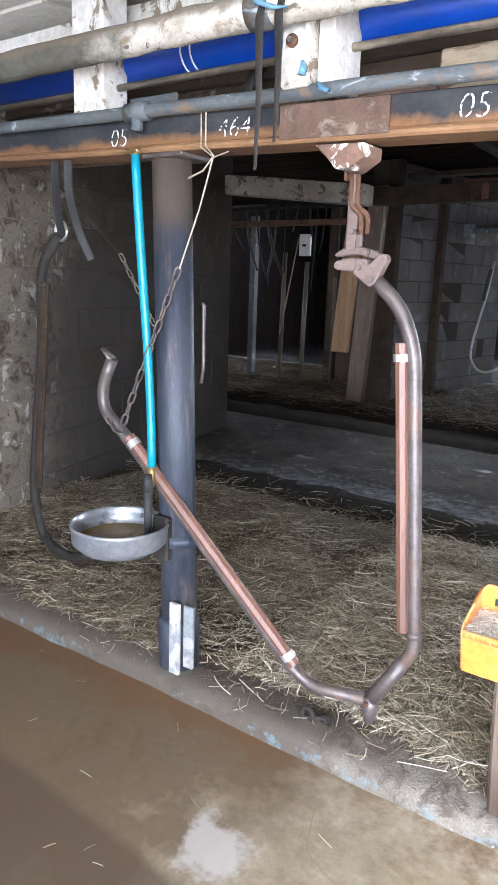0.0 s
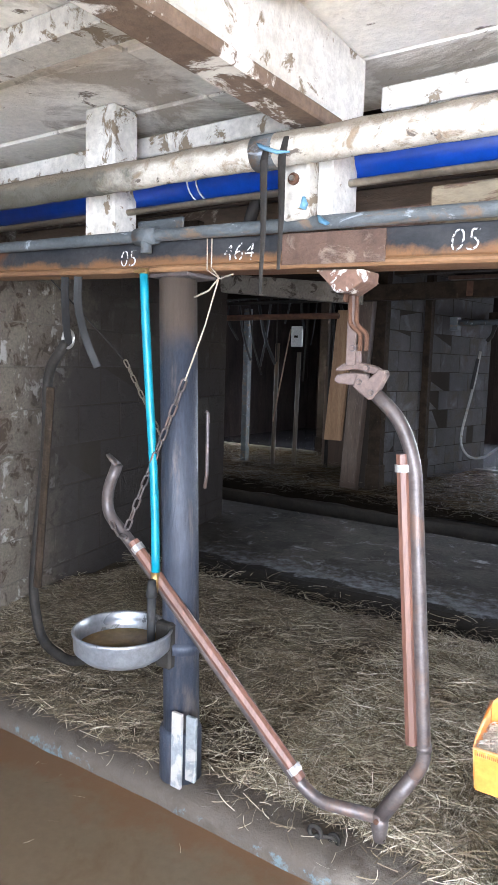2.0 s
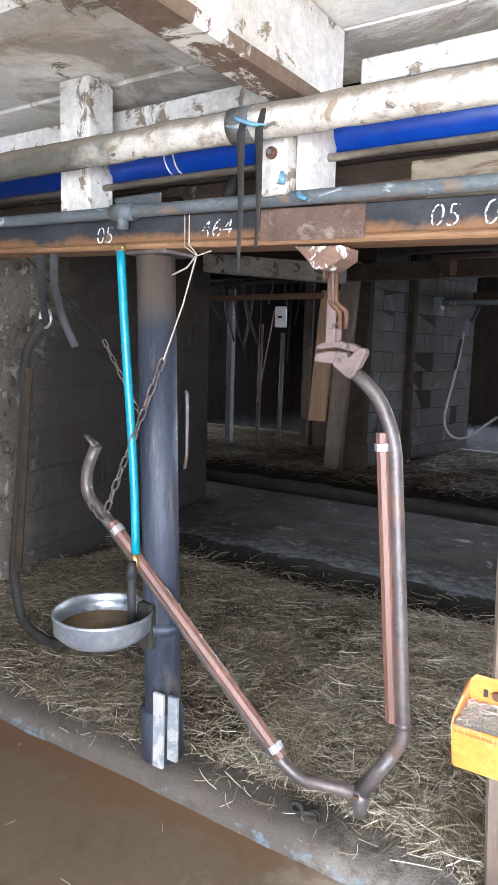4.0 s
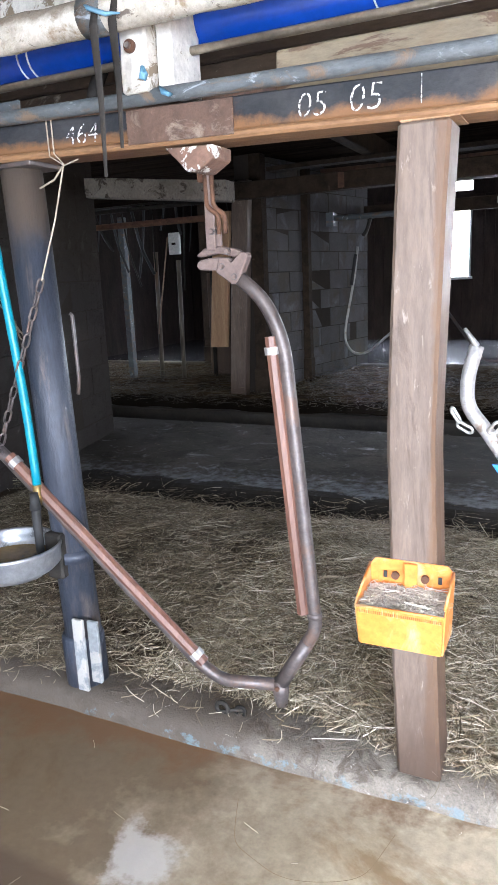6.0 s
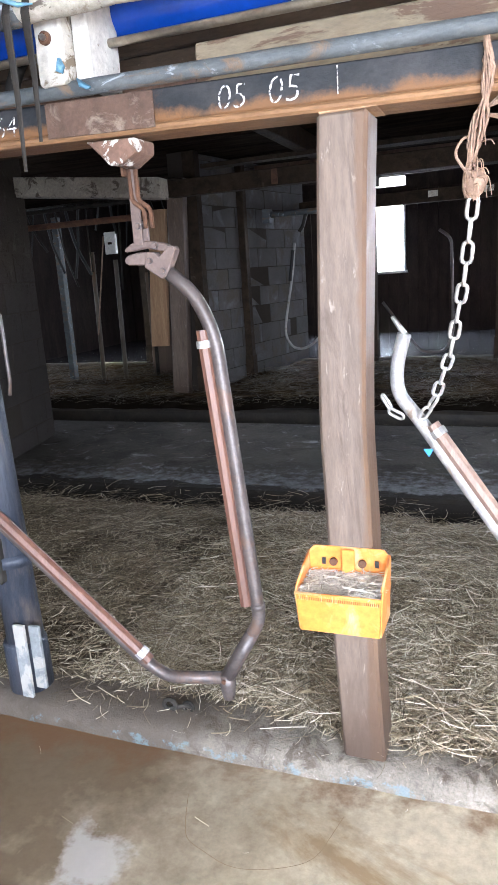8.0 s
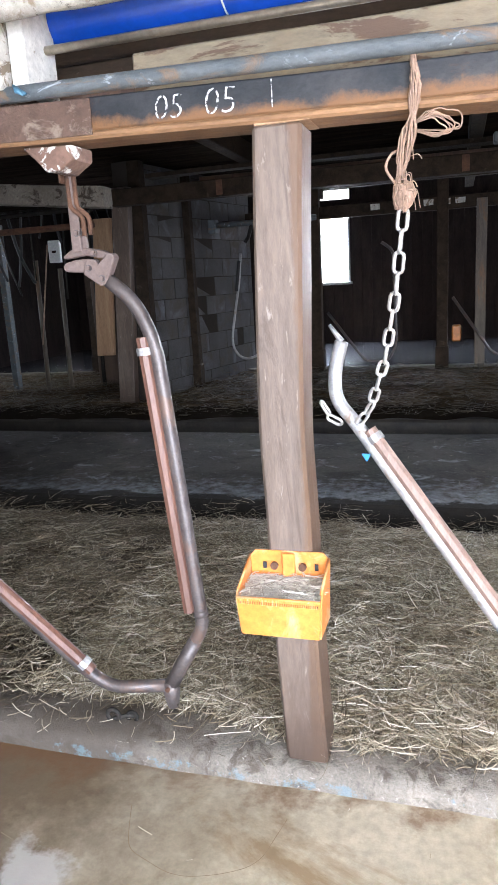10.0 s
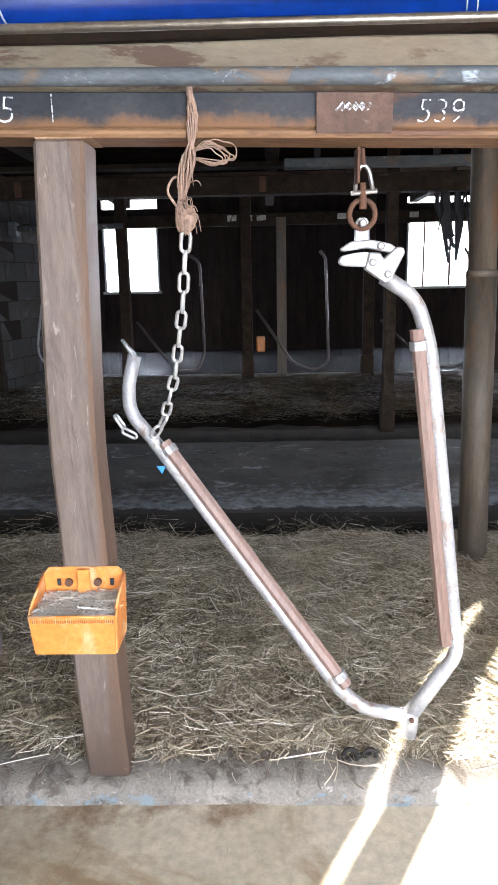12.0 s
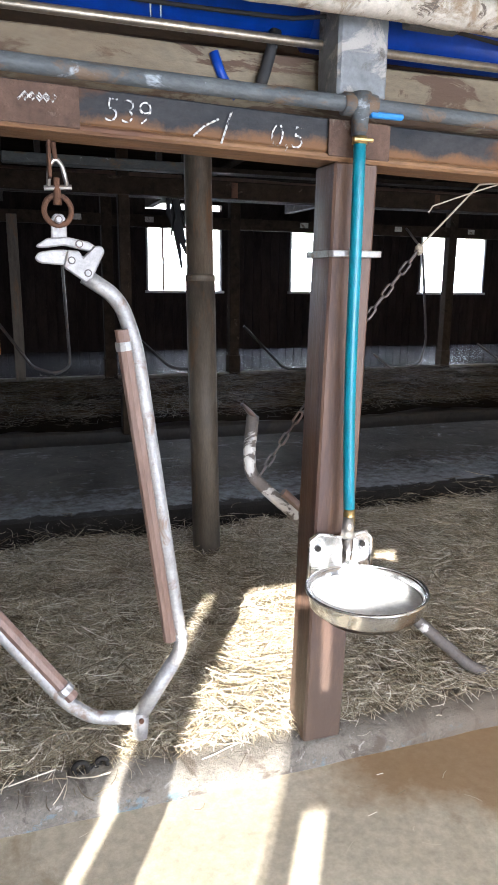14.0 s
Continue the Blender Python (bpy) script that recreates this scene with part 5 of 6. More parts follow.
for k in range(6):
    a = 0.02 + 0.008 * k
    lp = arc_path([(0.298, 0.0, 1.41), (0.33, -0.01, 1.412 + a * 0.35), (0.335 + a * (0.35 + 0.15 * (k % 3)), -0.01, 1.407 + a * (0.1 + 0.2 * (k % 2))), (0.352 + a * 0.6, -0.01, 1.392 + a * 0.1), (0.335 + a * 0.3, -0.008, 1.383 + 0.002 * k), (0.298, 0.0, 1.40)], 0.02, 5)
    lp = [Vector(q) + noise.noise_vector(Vector(q) * 45 + Vector((k * 3.7, 0, 0))) * 0.006 for q in lp]
    part("loop", tb(lp, 0.0014, 5), "rope", t, smooth=True)
part("loop", tb(arc_path([(0.285, 0.02, 1.37), (0.262, 0.01, 1.372), (0.245, 0.01, 1.345), (0.262, 0.012, 1.32), (0.272, 0.02, 1.305)], 0.02, 5), 0.0028, 6), "rope", t, smooth=True)
for k in range(16):
    z = rng.uniform(1.27, 1.40)
    s = (1.52 - z) / 0.255
    x = 0.30 - 0.022 * s
    dx, dz = rng.uniform(-0.03, 0.03), rng.uniform(-0.05, 0.0)
    part("frayed_end", tb(arc_path([(x, 0.01, z), (x + dx * 0.8, 0.0, z + 0.004), (x + dx, 0.0, z + dz)], 0.02, 3), 0.001, 4), "rope", t, smooth=True)
part("knot", rough_up(lathe(bmesh.new(), [(0.001, 0.028), (0.014, 0.02), (0.021, 0.0), (0.015, -0.02), (0.001, -0.03)], (0.281, 0.026, 1.295), 14), 0.006, 60), "rope", t, smooth=True)
chain_thing("chain", [(0.279, 0.03, 1.272), (0.262, 0.07, 1.13), (0.232, 0.14, 0.98), (0.19, 0.22, 0.86), (0.150, 0.255, 0.802)], "bright zinc chain holding up the stanchion arm", "chain", 0.050, 0.026, 0.0040)
chain_thing("chain_collar", [(0.070, 0.24, 0.868), (0.095, 0.247, 0.825), (0.120, 0.246, 0.812)], "loose end of zinc chain round the stanchion arm", "chain", 0.046, 0.024, 0.0038)
t = thing("arrow_sticker", (0.16, 0.24, 0.745), "small blue arrow sticker on the aluminium arm", "sticker")
part("sticker", prism([(0.163, 0.742), (0.186, 0.742), (0.176, 0.722)], 0.2385, 0.2395), "blue_tape", t)


def hanger(x, y, material, label, chainlike=True):
    t = thing("hanger", (x, y, zb(x)), label, "hanger", "stanchion hangers")
    part("bracket", bx(x - 0.016, x - 0.010, y - 0.03, y + 0.02, zb(x) - 0.07, zb(x) - 0.0035, 0.001), "rust", t, "rusty angle bracket")
    if chainlike:
        part("shackle", tb(arc_path([(x - 0.016, y, 1.345), (x - 0.012, y, 1.385), (x + 0.0, y, 1.398), (x + 0.012, y, 1.385), (x + 0.020, y, 1.345)], 0.012), 0.0045, 8), "steel", t, "pale steel shackle", smooth=True)
        part("shackle_pin", tb([(x - 0.024, y, 1.342), (x + 0.028, y, 1.346)], 0.005, 8), "steel", t)
        part("swivel", tb([(x, y, 1.362), (x, y, 1.312)], [0.006, 0.008], 10), "rust", t, smooth=True)
        part("ring", tb([(x + 0.026 * math.cos(a), y + 0.004, 1.302 + 0.028 * math.sin(a)) for a in np.linspace(0, math.tau, 22)[:-1]], 0.0055, 8, closed=True), "rust", t, "rusty ring", smooth=True)
        part("stem", tb([(x, y, 1.396), (x - 0.004, y - 0.01, zb(x) - 0.003)], 0.005, 8), "rust", t)
    else:
        top = zb(x) - 0.004
        part("white_block", rough_up(prism([(x - 0.058, top), (x + 0.062, top - 0.003), (x + 0.060, top - 0.030), (x + 0.022, top - 0.052), (x - 0.008, top - 0.050), (x - 0.030, top - 0.026)], 0.004, 0.085, 0.003), 0.003, 30), "rust_white", t, "rusty wedge block with flaking white paint")
        for dx in (-0.006, 0.010):
            part("rod", tb(arc_path([(x + dx, y - 0.01, zb(x) - 0.05), (x + dx + 0.002, y - 0.012, 1.335), (x + 0.03 + dx, y - 0.012, 1.315), (x + 0.03 + dx, y - 0.012, 1.275)], 0.012), 0.0055, 8), "rust", t, "bent rusty iron rod", smooth=True)
        part("strip", bx(x - 0.012, x + 0.012, y - 0.012, y - 0.005, 1.24, zb(x) - 0.05, 0.002), "latch_rust", t)
    return t


hanger(-0.445, 0.095, "rust", "rusty iron hanger of the dull stanchion", False)
hanger(0.631, 0.092, "rust", "rusty bracket, shackle and ring under the rail")


def floor_hook(x, y, label):
    t = thing("floor_hook", (x, y, KERB), label, "hook", "kerb hooks")
    part("hook", tb([(x + 0.018 * math.cos(a) * (1 - 0.05 * a), y, KERB + 0.013 + 0.018 * math.sin(a) * (1 - 0.05 * a)) for a in np.linspace(-1.2, 4.4, 18)] + [(x + 0.04, y + 0.01, KERB + 0.012), (x + 0.06, y + 0.03, KERB - 0.01)], 0.0058, 8), "dark_iron", t, smooth=True)
    part("eye", tb([(x + 0.05 + 0.014 * math.cos(a), y + 0.01, KERB + 0.008 + 0.014 * math.sin(a)) for a in np.linspace(0, math.tau, 16)[:-1]], 0.005, 8, closed=True), "dark_iron", t, smooth=True)


floor_hook(0.618, 0.055, "dark rusty iron hook lying on the kerb")
floor_hook(-0.47, 0.055, "dark rusty iron hook lying on the kerb")

# ---------------------------------------------------------------- water bowls and hoses
def bowl(c, r, label, arm_to, fill, plate=None, fill_z=-0.044, deep=1.0):
    t = thing("water_bowl", c, label, "water bowl", "water bowls")
    x, y, z = c
    outer = [(0.0, -0.088), (r * 0.45, -0.086), (r * 0.80, -0.070), (r * 0.97, -0.048), (r * 0.985, -0.012), (r * 1.01, -0.004), (r * 1.012, 0.002), (r * 0.985, 0.005),
             (r * 0.955, 0.0), (r * 0.94, -0.02), (r * 0.90, -0.045), (r * 0.70, -0.062), (0.0, -0.066)]
    outer = [(a, b * deep) for a, b in outer]
    part("bowl", lathe(bmesh.new(), outer, c, 56), "stainless" if plate else "galvanised", t, "dull stainless steel bowl", smooth=True)
    part("water", lathe(bmesh.new(), [(0.0, fill_z), (r * 0.5, fill_z), (r * (0.90 + 0.9 * (fill_z + 0.046)), fill_z)], c, 40), fill, t, "flat bowl fill: murky feed water, in the second bowl pale steel", smooth=True)
    part("valve", tb([(arm_to[0], arm_to[1], z + 0.10), (arm_to[0], arm_to[1], z - 0.03)], [0.013, 0.011], 12), "stainless" if plate else "black", t, "valve stem", smooth=True)
    part("valve_head", tb([(arm_to[0], arm_to[1], z + 0.14), (arm_to[0], arm_to[1], z + 0.095)], [0.011, 0.016], 12), "steel" if plate else "black", t, smooth=True)
    return t


b = bowl((-1.012, -0.075, 0.512), 0.134, "round stainless steel water bowl clamped to the steel post", (-0.945, -0.035), "water")
part("bracket", bx(-0.955, -0.90, -0.01, 0.03, 0.40, 0.53, 0.006), "dark_iron", b, "dark clamp bracket")
part("bolt", tb([(-0.96, -0.012, 0.515), (-0.96, -0.022, 0.515)], 0.008, 8), "steel", b)
# pale matt floor, raised so that the sun whitens this bowl
b = bowl((1.225, -0.140, 0.520), 0.127, "round stainless steel water bowl screwed to the red-brown post", (1.215, -0.060), "dull_zinc", True, -0.012, 0.68)
part("back_plate", prism([(1.140, 0.47), (1.145, 0.600), (1.165, 0.612), (1.215, 0.600), (1.285, 0.606), (1.300, 0.590), (1.305, 0.47)], -0.012, -0.004, 0.002), "stainless", b, "bent stainless back plate")
part("bolt", tb([(1.278, -0.012, 0.575), (1.278, -0.017, 0.575)], 0.007, 8), "dark_iron", b)
part("bolt", tb([(1.165, -0.012, 0.575), (1.165, -0.017, 0.575)], 0.007, 8), "dark_iron", b)
part("paddle", prism([(1.200, 0.565), (1.228, 0.565), (1.224, 0.520), (1.220, 0.498), (1.208, 0.498), (1.203, 0.520)], -0.098, -0.088, 0.004), "dull_zinc", b, "worn steel drinking tongue")
part("plate_lip", tb([(1.142, -0.014, 0.47), (1.145, -0.016, 0.598), (1.166, -0.016, 0.611), (1.215, -0.016, 0.600), (1.285, -0.016, 0.606), (1.300, -0.016, 0.590), (1.304, -0.014, 0.47)], 0.004, 8), "stainless", b, smooth=True)
part("rolled_rim", tb([(1.225 + 0.130 * math.cos(a), -0.140 + 0.130 * math.sin(a), 0.522) for a in np.linspace(0, math.tau, 48)[:-1]], 0.0042, 8, closed=True), "stainless", b, smooth=True)
part("underside", lathe(bmesh.new(), [(0.0, -0.068), (0.05, -0.067), (0.095, -0.056)], (1.225, -0.14, 0.520), 30), "cream_plank", b, "limescaled underside", smooth=True)


def hose(top, bottom, r, sag, label):
    t = thing("water_hose", bottom, label, "hose", "water hoses")
    a, b = Vector(top), Vector(bottom)
    part("tube", tb([tuple(a.lerp(b, k) + Vector((sag * math.sin(k * math.pi), -0.004 * math.sin(k * 6), 0))) for k in np.linspace(0, 1, 16)], r, 14), "teal", t, smooth=True)
    part("clamp", tb([tuple(a + Vector((0, 0, 0.002))), tuple(a + Vector((0, 0, -0.012)))], r * 1.25, 14), "brass", t, "brass hose clamp", smooth=True)
    part("clamp_screw", bx(a.x - 0.022, a.x + 0.022, a.y - r * 1.5, a.y - r * 1.1, a.z - 0.010, a.z - 0.002, 0.002), "brass", t)
    part("end_fitting", tb([tuple(b + Vector((0, 0, 0.012))), tuple(b + Vector((0, 0, -0.02))), tuple(b + Vector((0, 0.0, -0.045)))], [r * 1.05, r * 1.05, r * 0.7], 12), "brass", t, smooth=True)
    return t


hose((-1.010, -0.012, 1.478), (-0.955, -0.010, 0.655), 0.0115, 0.006, "teal garden hose running down to the water bowl")
hose((1.214, -0.040, 1.452), (1.222, -0.050, 0.665), 0.0125, -0.006, "teal garden hose strapped to the red-brown post")
t = thing("pipe_valve", (1.22, -0.04, 1.5), "grey tap with blue tape at the pipe joint", "valve")
part("body", tb([(1.215, -0.035, 1.535), (1.214, -0.04, 1.462)], [0.021, 0.014], 14), "grey_pipe", t, smooth=True)
part("lever", bx(1.235, 1.31, -0.045, -0.030, 1.492, 1.503, 0.003), "blue_tape", t, "blue lever wrapped in tape")

# ---------------------------------------------------------------- feed basket on the timber post
t = thing("feed_basket", (0.03, -0.05, 0.436), "orange plastic feed basket screwed to the timber post", "basket")
bm = bmesh.new()
X0, X1, Y0, Y1, Z0, ZF, ZB_ = -0.052, 0.122, -0.112, -0.003, 0.437, 0.522, 0.585
box(bm, X0 + 0.006, X1 - 0.006, Y0 + 0.008, Y1, Z0, Z0 + 0.004, 0.001)
part("base", bm, "orange", t)


def panel(name, pts, thick):
    """A flat panel from four corners, thickened along its normal."""
    bm = bmesh.new()
    vs = [Vector(p) for p in pts]
    n = (vs[1] - vs[0]).cross(vs[2] - vs[0]).normalized() * thick
    a = [bm.verts.new(v) for v in vs]
    b = [bm.verts.new(v + n) for v in vs]
    k = len(vs)
    bm.faces.new(a[::-1])
    bm.faces.new(b)
    for i in range(k):
        bm.faces.new((a[i], a[(i + 1) % k], b[(i + 1) % k], b[i]))
    bmesh.ops.recalc_face_normals(bm, faces=bm.faces)
    bmesh.ops.bevel(bm, geom=bm.edges[:], offset=0.001, segments=1, affect="EDGES", profile=0.5)
    part(name, bm, "orange", t)


panel("front_wall", [(X0 + 0.005, Y0 + 0.010, Z0), (X1 - 0.005, Y0 + 0.010, Z0), (X1, Y0, ZF), (X0, Y0, ZF)], 0.0035)
panel("side_wall", [(X0 + 0.005, Y0 + 0.010, Z0), (X0, Y0, ZF), (X0, Y0 + 0.012, ZF + 0.014), (X0, Y1, ZB_ - 0.012), (X0 + 0.005, Y1, Z0)], 0.0035)
panel("side_wall", [(X1 - 0.005, Y0 + 0.010, Z0), (X1 - 0.005, Y1, Z0), (X1, Y1, ZB_ - 0.012), (X1, Y0 + 0.012, ZF + 0.014), (X1, Y0, ZF)], 0.0035)
panel("back_wall", [(X0 + 0.005, Y1, Z0), (X0, Y1, ZB_ - 0.014), (X0 + 0.012, Y1, ZB_), (X1 - 0.012, Y1, ZB_), (X1, Y1, ZB_ - 0.014), (X1 - 0.005, Y1, Z0)], 0.0035)
part("rim", tb([(X0, Y0, ZF + 0.001), (X1, Y0, ZF + 0.001)], 0.0035, 8), "orange", t, smooth=True)
part("rim", tb([(X0, Y0 + 0.012, ZF + 0.014), (X0, Y1, ZB_ - 0.012)], 0.003, 8), "orange", t, smooth=True)
part("rim", tb([(X1, Y0 + 0.012, ZF + 0.014), (X1, Y1, ZB_ - 0.012)], 0.003, 8), "orange", t, smooth=True)
part("back_rib", bx(0.022, 0.050, Y1 - 0.012, Y1 - 0.004, ZF - 0.01, ZB_ - 0.002, 0.002), "orange", t)
rib = bmesh.new()
box(rib, -0.0010, 0.0010, Y0 - 0.0042, Y0 - 0.0012, ZF - 0.012, ZF + 0.001, 0)
me = bpy.data.meshes.new("rib")
bmesh.ops.translate(rib, verts=rib.verts, vec=-t.location)
rib.to_mesh(me)
rib.free()
me.materials.append(M["orange"])
# dark strip that gives the gaps between the ribs their shade
part("rim_groove", bx(X0 + 0.004, X1 - 0.004, Y0 - 0.0030, Y0 + 0.001, ZF - 0.011, ZF - 0.0028, 0), "dark_iron", t, "dark strip behind the ribs, the shade of their gaps")
for k in range(44):
    o = new("rib", me)
    o.parent = t
    o.location = (X0 + 0.006 + k * 0.00375, 0, 0)
for x in (0.004, 0.066):
    part("screw", tb([(x + 0.0, Y1 - 0.012, 0.553), (x, Y1 - 0.004, 0.553)], 0.0085, 12), "rust", t, "rusty screw head")
for x in (-0.022, 0.092):
    part("slot", bx(x, x + 0.008, Y1 - 0.006, Y1 - 0.0038, 0.545, 0.56, 0.0), "black", t, "dark slot")


def feed_h(x, y):
    return 0.519 + 0.28 * (y - Y0) * 0.25 + 0.004 * noise.noise(Vector((x * 60, y * 60, 1)))


feed = thing("dry_feed", (0.035, -0.055, 0.50), "grey-brown chaff and seeds filling the basket", "feed")
part("surface", sheet(X0 + 0.004, X1 - 0.004, Y0 + 0.004, Y1 - 0.004, 30, 20, feed_h), "feed", feed, smooth=True)
straw_strands("chaff", 1500, X0 + 0.008, X1 - 0.008, Y0 + 0.008, Y1 - 0.008, feed_h, "pale chaff on the feed", 0.036, 12, 0.004, "chaff")

# right-hand cord and chain behind the red-brown post
t = thing("tie_rope", (1.66, 0.1, 1.41), "pale cord from the rail to a chain", "cord")
part("cord", tb([(1.72, 0.05, 1.41), (1.60, 0.09, 1.40), (1.453, 0.1, 1.253)], 0.0025, 6), "pale_rope", t)
part("knot", rough_up(lathe(bmesh.new(), [(0.001, 0.014), (0.010, 0.006), (0.011, -0.006), (0.001, -0.014)], (1.453, 0.1, 1.25), 12), 0.003, 70), "pale_rope", t)
part("tail", tb([(1.66, 0.09, 1.405), (1.56, 0.08, 1.375), (1.47, 0.08, 1.345), (1.46, 0.08, 1.33)], 0.0018, 6), "pale_rope", t)
chain_thing("chain", [(1.45, 0.1, 1.245), (1.33, 0.12, 1.085), (1.233, 0.25, 0.851), (1.128, 0.262, 0.69)], "thin chain holding the far stanchion arm", "alu_worn", 0.040, 0.019, 0.003)

# ---------------------------------------------------------------- back of the stalls and the far row
def far_yoke(pts, label, material="dark_iron", r=0.016, dark=None):
    t = thing("far_stanchion", pts[0], label, "stanchion", "stanchions of the far row")
    part("arm", tb(arc_path(pts, 0.08, 5), r, 8), material, t, smooth=True)
    if dark:
        part("pad", tb(dark, 0.02, 6), "black", t)
    return t


far_yoke([(-1.935, 6.3, 1.46), (-1.973, 6.3, 1.14), (-2.085, 6.3, 0.58), (-2.09, 6.3, 0.42), (-1.99, 6.3, 0.285), (-1.83, 6.3, 0.30), (-1.52, 6.3, 0.56)], "thin pale stanchion of the far row", "alu", 0.014, [(-1.955, 6.29, 1.38), (-2.005, 6.29, 1.05)])
far_yoke([(-0.43, 6.7, 1.49), (-0.30, 6.7, 1.40), (-0.276, 6.7, 0.38), (-0.36, 6.7, 0.18), (-0.62, 6.7, 0.17), (-1.05, 6.7, 0.75)], "dull grey stanchion of the far row", "alu_worn")
far_yoke([(1.05, 6.7, 1.50), (1.116, 6.7, 1.42), (1.157, 6.7, 0.24), (1.0, 6.7, 0.16), (0.75, 6.7, 0.24), (0.33, 6.7, 0.86)], "dull grey stanchion of the far row", "alu_worn")
far_yoke([(2.66, 6.7, 1.50), (2.72, 6.7, 1.40), (2.76, 6.7, 0.25), (2.6, 6.7, 0.15), (2.3, 6.7, 0.2), (1.75, 6.7, 0.72)], "dark stanchion of the far row")
far_yoke([(4.45, 6.7, 1.50), (4.40, 6.7, 1.38), (4.30, 6.7, 0.3), (4.15, 6.7, 0.13), (3.76, 6.7, 0.14), (3.22, 6.7, 0.67)], "dark stanchion of the far row")
far_yoke([(5.38, 6.7, 1.88), (5.64, 6.7, 1.62), (5.78, 6.7, 0.46), (5.715, 6.7, 0.16), (5.334, 6.7, 0.06), (5.0, 6.7, 0.30)], "dull stanchion of the far row", "alu_worn")
far_yoke([(7.3, 6.7, 1.5), (7.35, 6.7, 0.3), (7.1, 6.7, 0.1), (6.6, 6.7, 0.4)], "dull stanchion of the far row", "alu_worn")
t = thing("far_rail", (0, 6.82, 1.85), "dark timber head rail of the far stall row", "beam")
part("timber", plank_bm(-2.0, 9.1, 6.77, 6.87, 1.79, 1.92, 0, 30, 0.006, 0.006), "dark_wood", t)
for x in (0.07, 0.25, 0.40, 1.30, 2.1, -0.5, 4.0, 5.3, 6.4):
    part("chalk_smudge", rough_up(bx(x - 0.05, x + 0.05, 6.755, 6.762, 1.84, 1.90, 0.0), 0.006, 20), "white_paint", t, "pale smudge of old paint")
for y, z, h, x0, x1 in ((2.0, 1.86, 0.15, -2.6, 9.1), (4.04, 1.80, 0.13, -2.3, 9.1)):
    t = thing("purlin", (0, y, z), "dark old purlin over the stalls", "beam", "purlins")
    part("timber", plank_bm(x0, x1, y - 0.06, y + 0.06, z, z + h, 0, 30, 0.006, 0.006), "dark_wood", t)
    for x in np.arange(x0 + 0.9, x1, 1.8):
        part("strap_plate", bx(x, x + 0.05, y - 0.071, y - 0.067, z + 0.01, z + h - 0.01, 0.001), "rust", t, "rusty strap plate")
    if y < 3:
        for x, n in ((0.62, 5), (0.93, 2), (1.95, 4)):
            strokes([[(x + 0.034 * k, z + 0.045), (x + 0.012 + 0.034 * k, z + 0.105 - 0.02 * (k % 2)), (x + 0.020 + 0.034 * k, z + 0.05 + 0.02 * (k % 3))] for k in range(n)], y - 0.069, t, 0.0022, "faint illegible chalk strokes")
for x in (-1.3, 0.5, 2.3, 4.2):
    t = thing("cross_beam", (x, 2.2, 2.0), "dark cross beam under the boards", "beam", "cross beams")
    part("timber", plank_bm(x - 0.05, x + 0.05, 0.16, 7.8, 2.10, 2.25, 1, 16, 0.006, 0.006), "dark_wood", t)
for k, (y, z, w) in enumerate(((4.55, 2.068, 0.16), (5.05, 2.068, 0.10), (5.45, 2.068, 0.14), (5.95, 2.068, 0.18), (6.45, 2.068, 0.10))):
    t = thing("overhead_board", (0, y, z), "old brown board lying across the beams", "board", "boards over the far stalls")
    part("timber", plank_bm(-2.2 + 0.3 * k, 9.0, y - w / 2, y + w / 2, z, z + 0.035, 0, 24, 0.012, 0.004), "red_wood" if k % 2 else "dark_wood", t)
t = thing("strip_light", (1.0, 2.5, 1.77), "pale unlit fluorescent strip lamp housing", "lamp")
part("housing", bx(0.54, 1.53, 2.46, 2.54, 1.745, 1.795, 0.006), "grey_pipe", t)
part("bracket", bx(0.70, 0.73, 2.48, 2.52, 1.795, 2.30, 0.002), "dark_iron", t)
part("bracket", bx(1.32, 1.35, 2.48, 2.52, 1.795, 2.30, 0.002), "dark_iron", t)
t = thing("pale_board", (0.62, 6.76, 0.05), "pale weathered board nailed to the far rail", "board")
part("board", plank_bm(0.565, 0.675, 6.72, 6.75, 0.08, 1.87, 2, 6, 0.004, 0.004), "brown_pipe", t)
t = thing("orange_cup", (0.375, 6.70, 0.38), "small orange plastic holder on a far post", "holder")
part("cup", bx(0.325, 0.425, 6.66, 6.745, 0.38, 0.56, 0.015), "orange", t)
t = thing("tool_bundle", (2.08, 5.0, 1.93), "bundle of black straps and cables hanging before a window", "straps")
rng = random.Random(31)
for k in range(13):
    x = 1.93 + rng.uniform(0, 0.25)
    L = rng.uniform(0.3, 0.68)
    part("strap", tb([(x, 5.0, 1.95), (x + rng.uniform(-0.03, 0.05), 5.0, 1.95 - L * 0.5), (x + rng.uniform(-0.03, 0.12), 5.0, 1.95 - L)], [0.018, rng.uniform(0.02, 0.045), 0.012], 6, flat=(1, 0.4)), "black", t)
part("hook_bar", bx(1.90, 2.26, 4.985, 5.015, 1.945, 1.96, 0.002), "dark_iron", t)
part("bar_hanger", bx(2.06, 2.09, 4.985, 5.015, 1.96, 2.30, 0.002), "dark_iron", t)

# opening to the next bay
t = thing("lintel", (-2.3, 2.9, 1.75), "whitewashed rough timber lintel, paint stained", "beam")
bm = plank_bm(-3.2, -1.77, 2.82, 2.95, 1.76, 1.89, 0, 10, 0.005, 0.006)
for v in bm.verts:
    v.co.z -= 0.10 * (v.co.x + 2.76)
part("timber", bm, "lintel", t)
t = thing("raw_plank", (-2.68, 4.5, 0.5), "raw orange-brown plank nailed to the post", "plank")
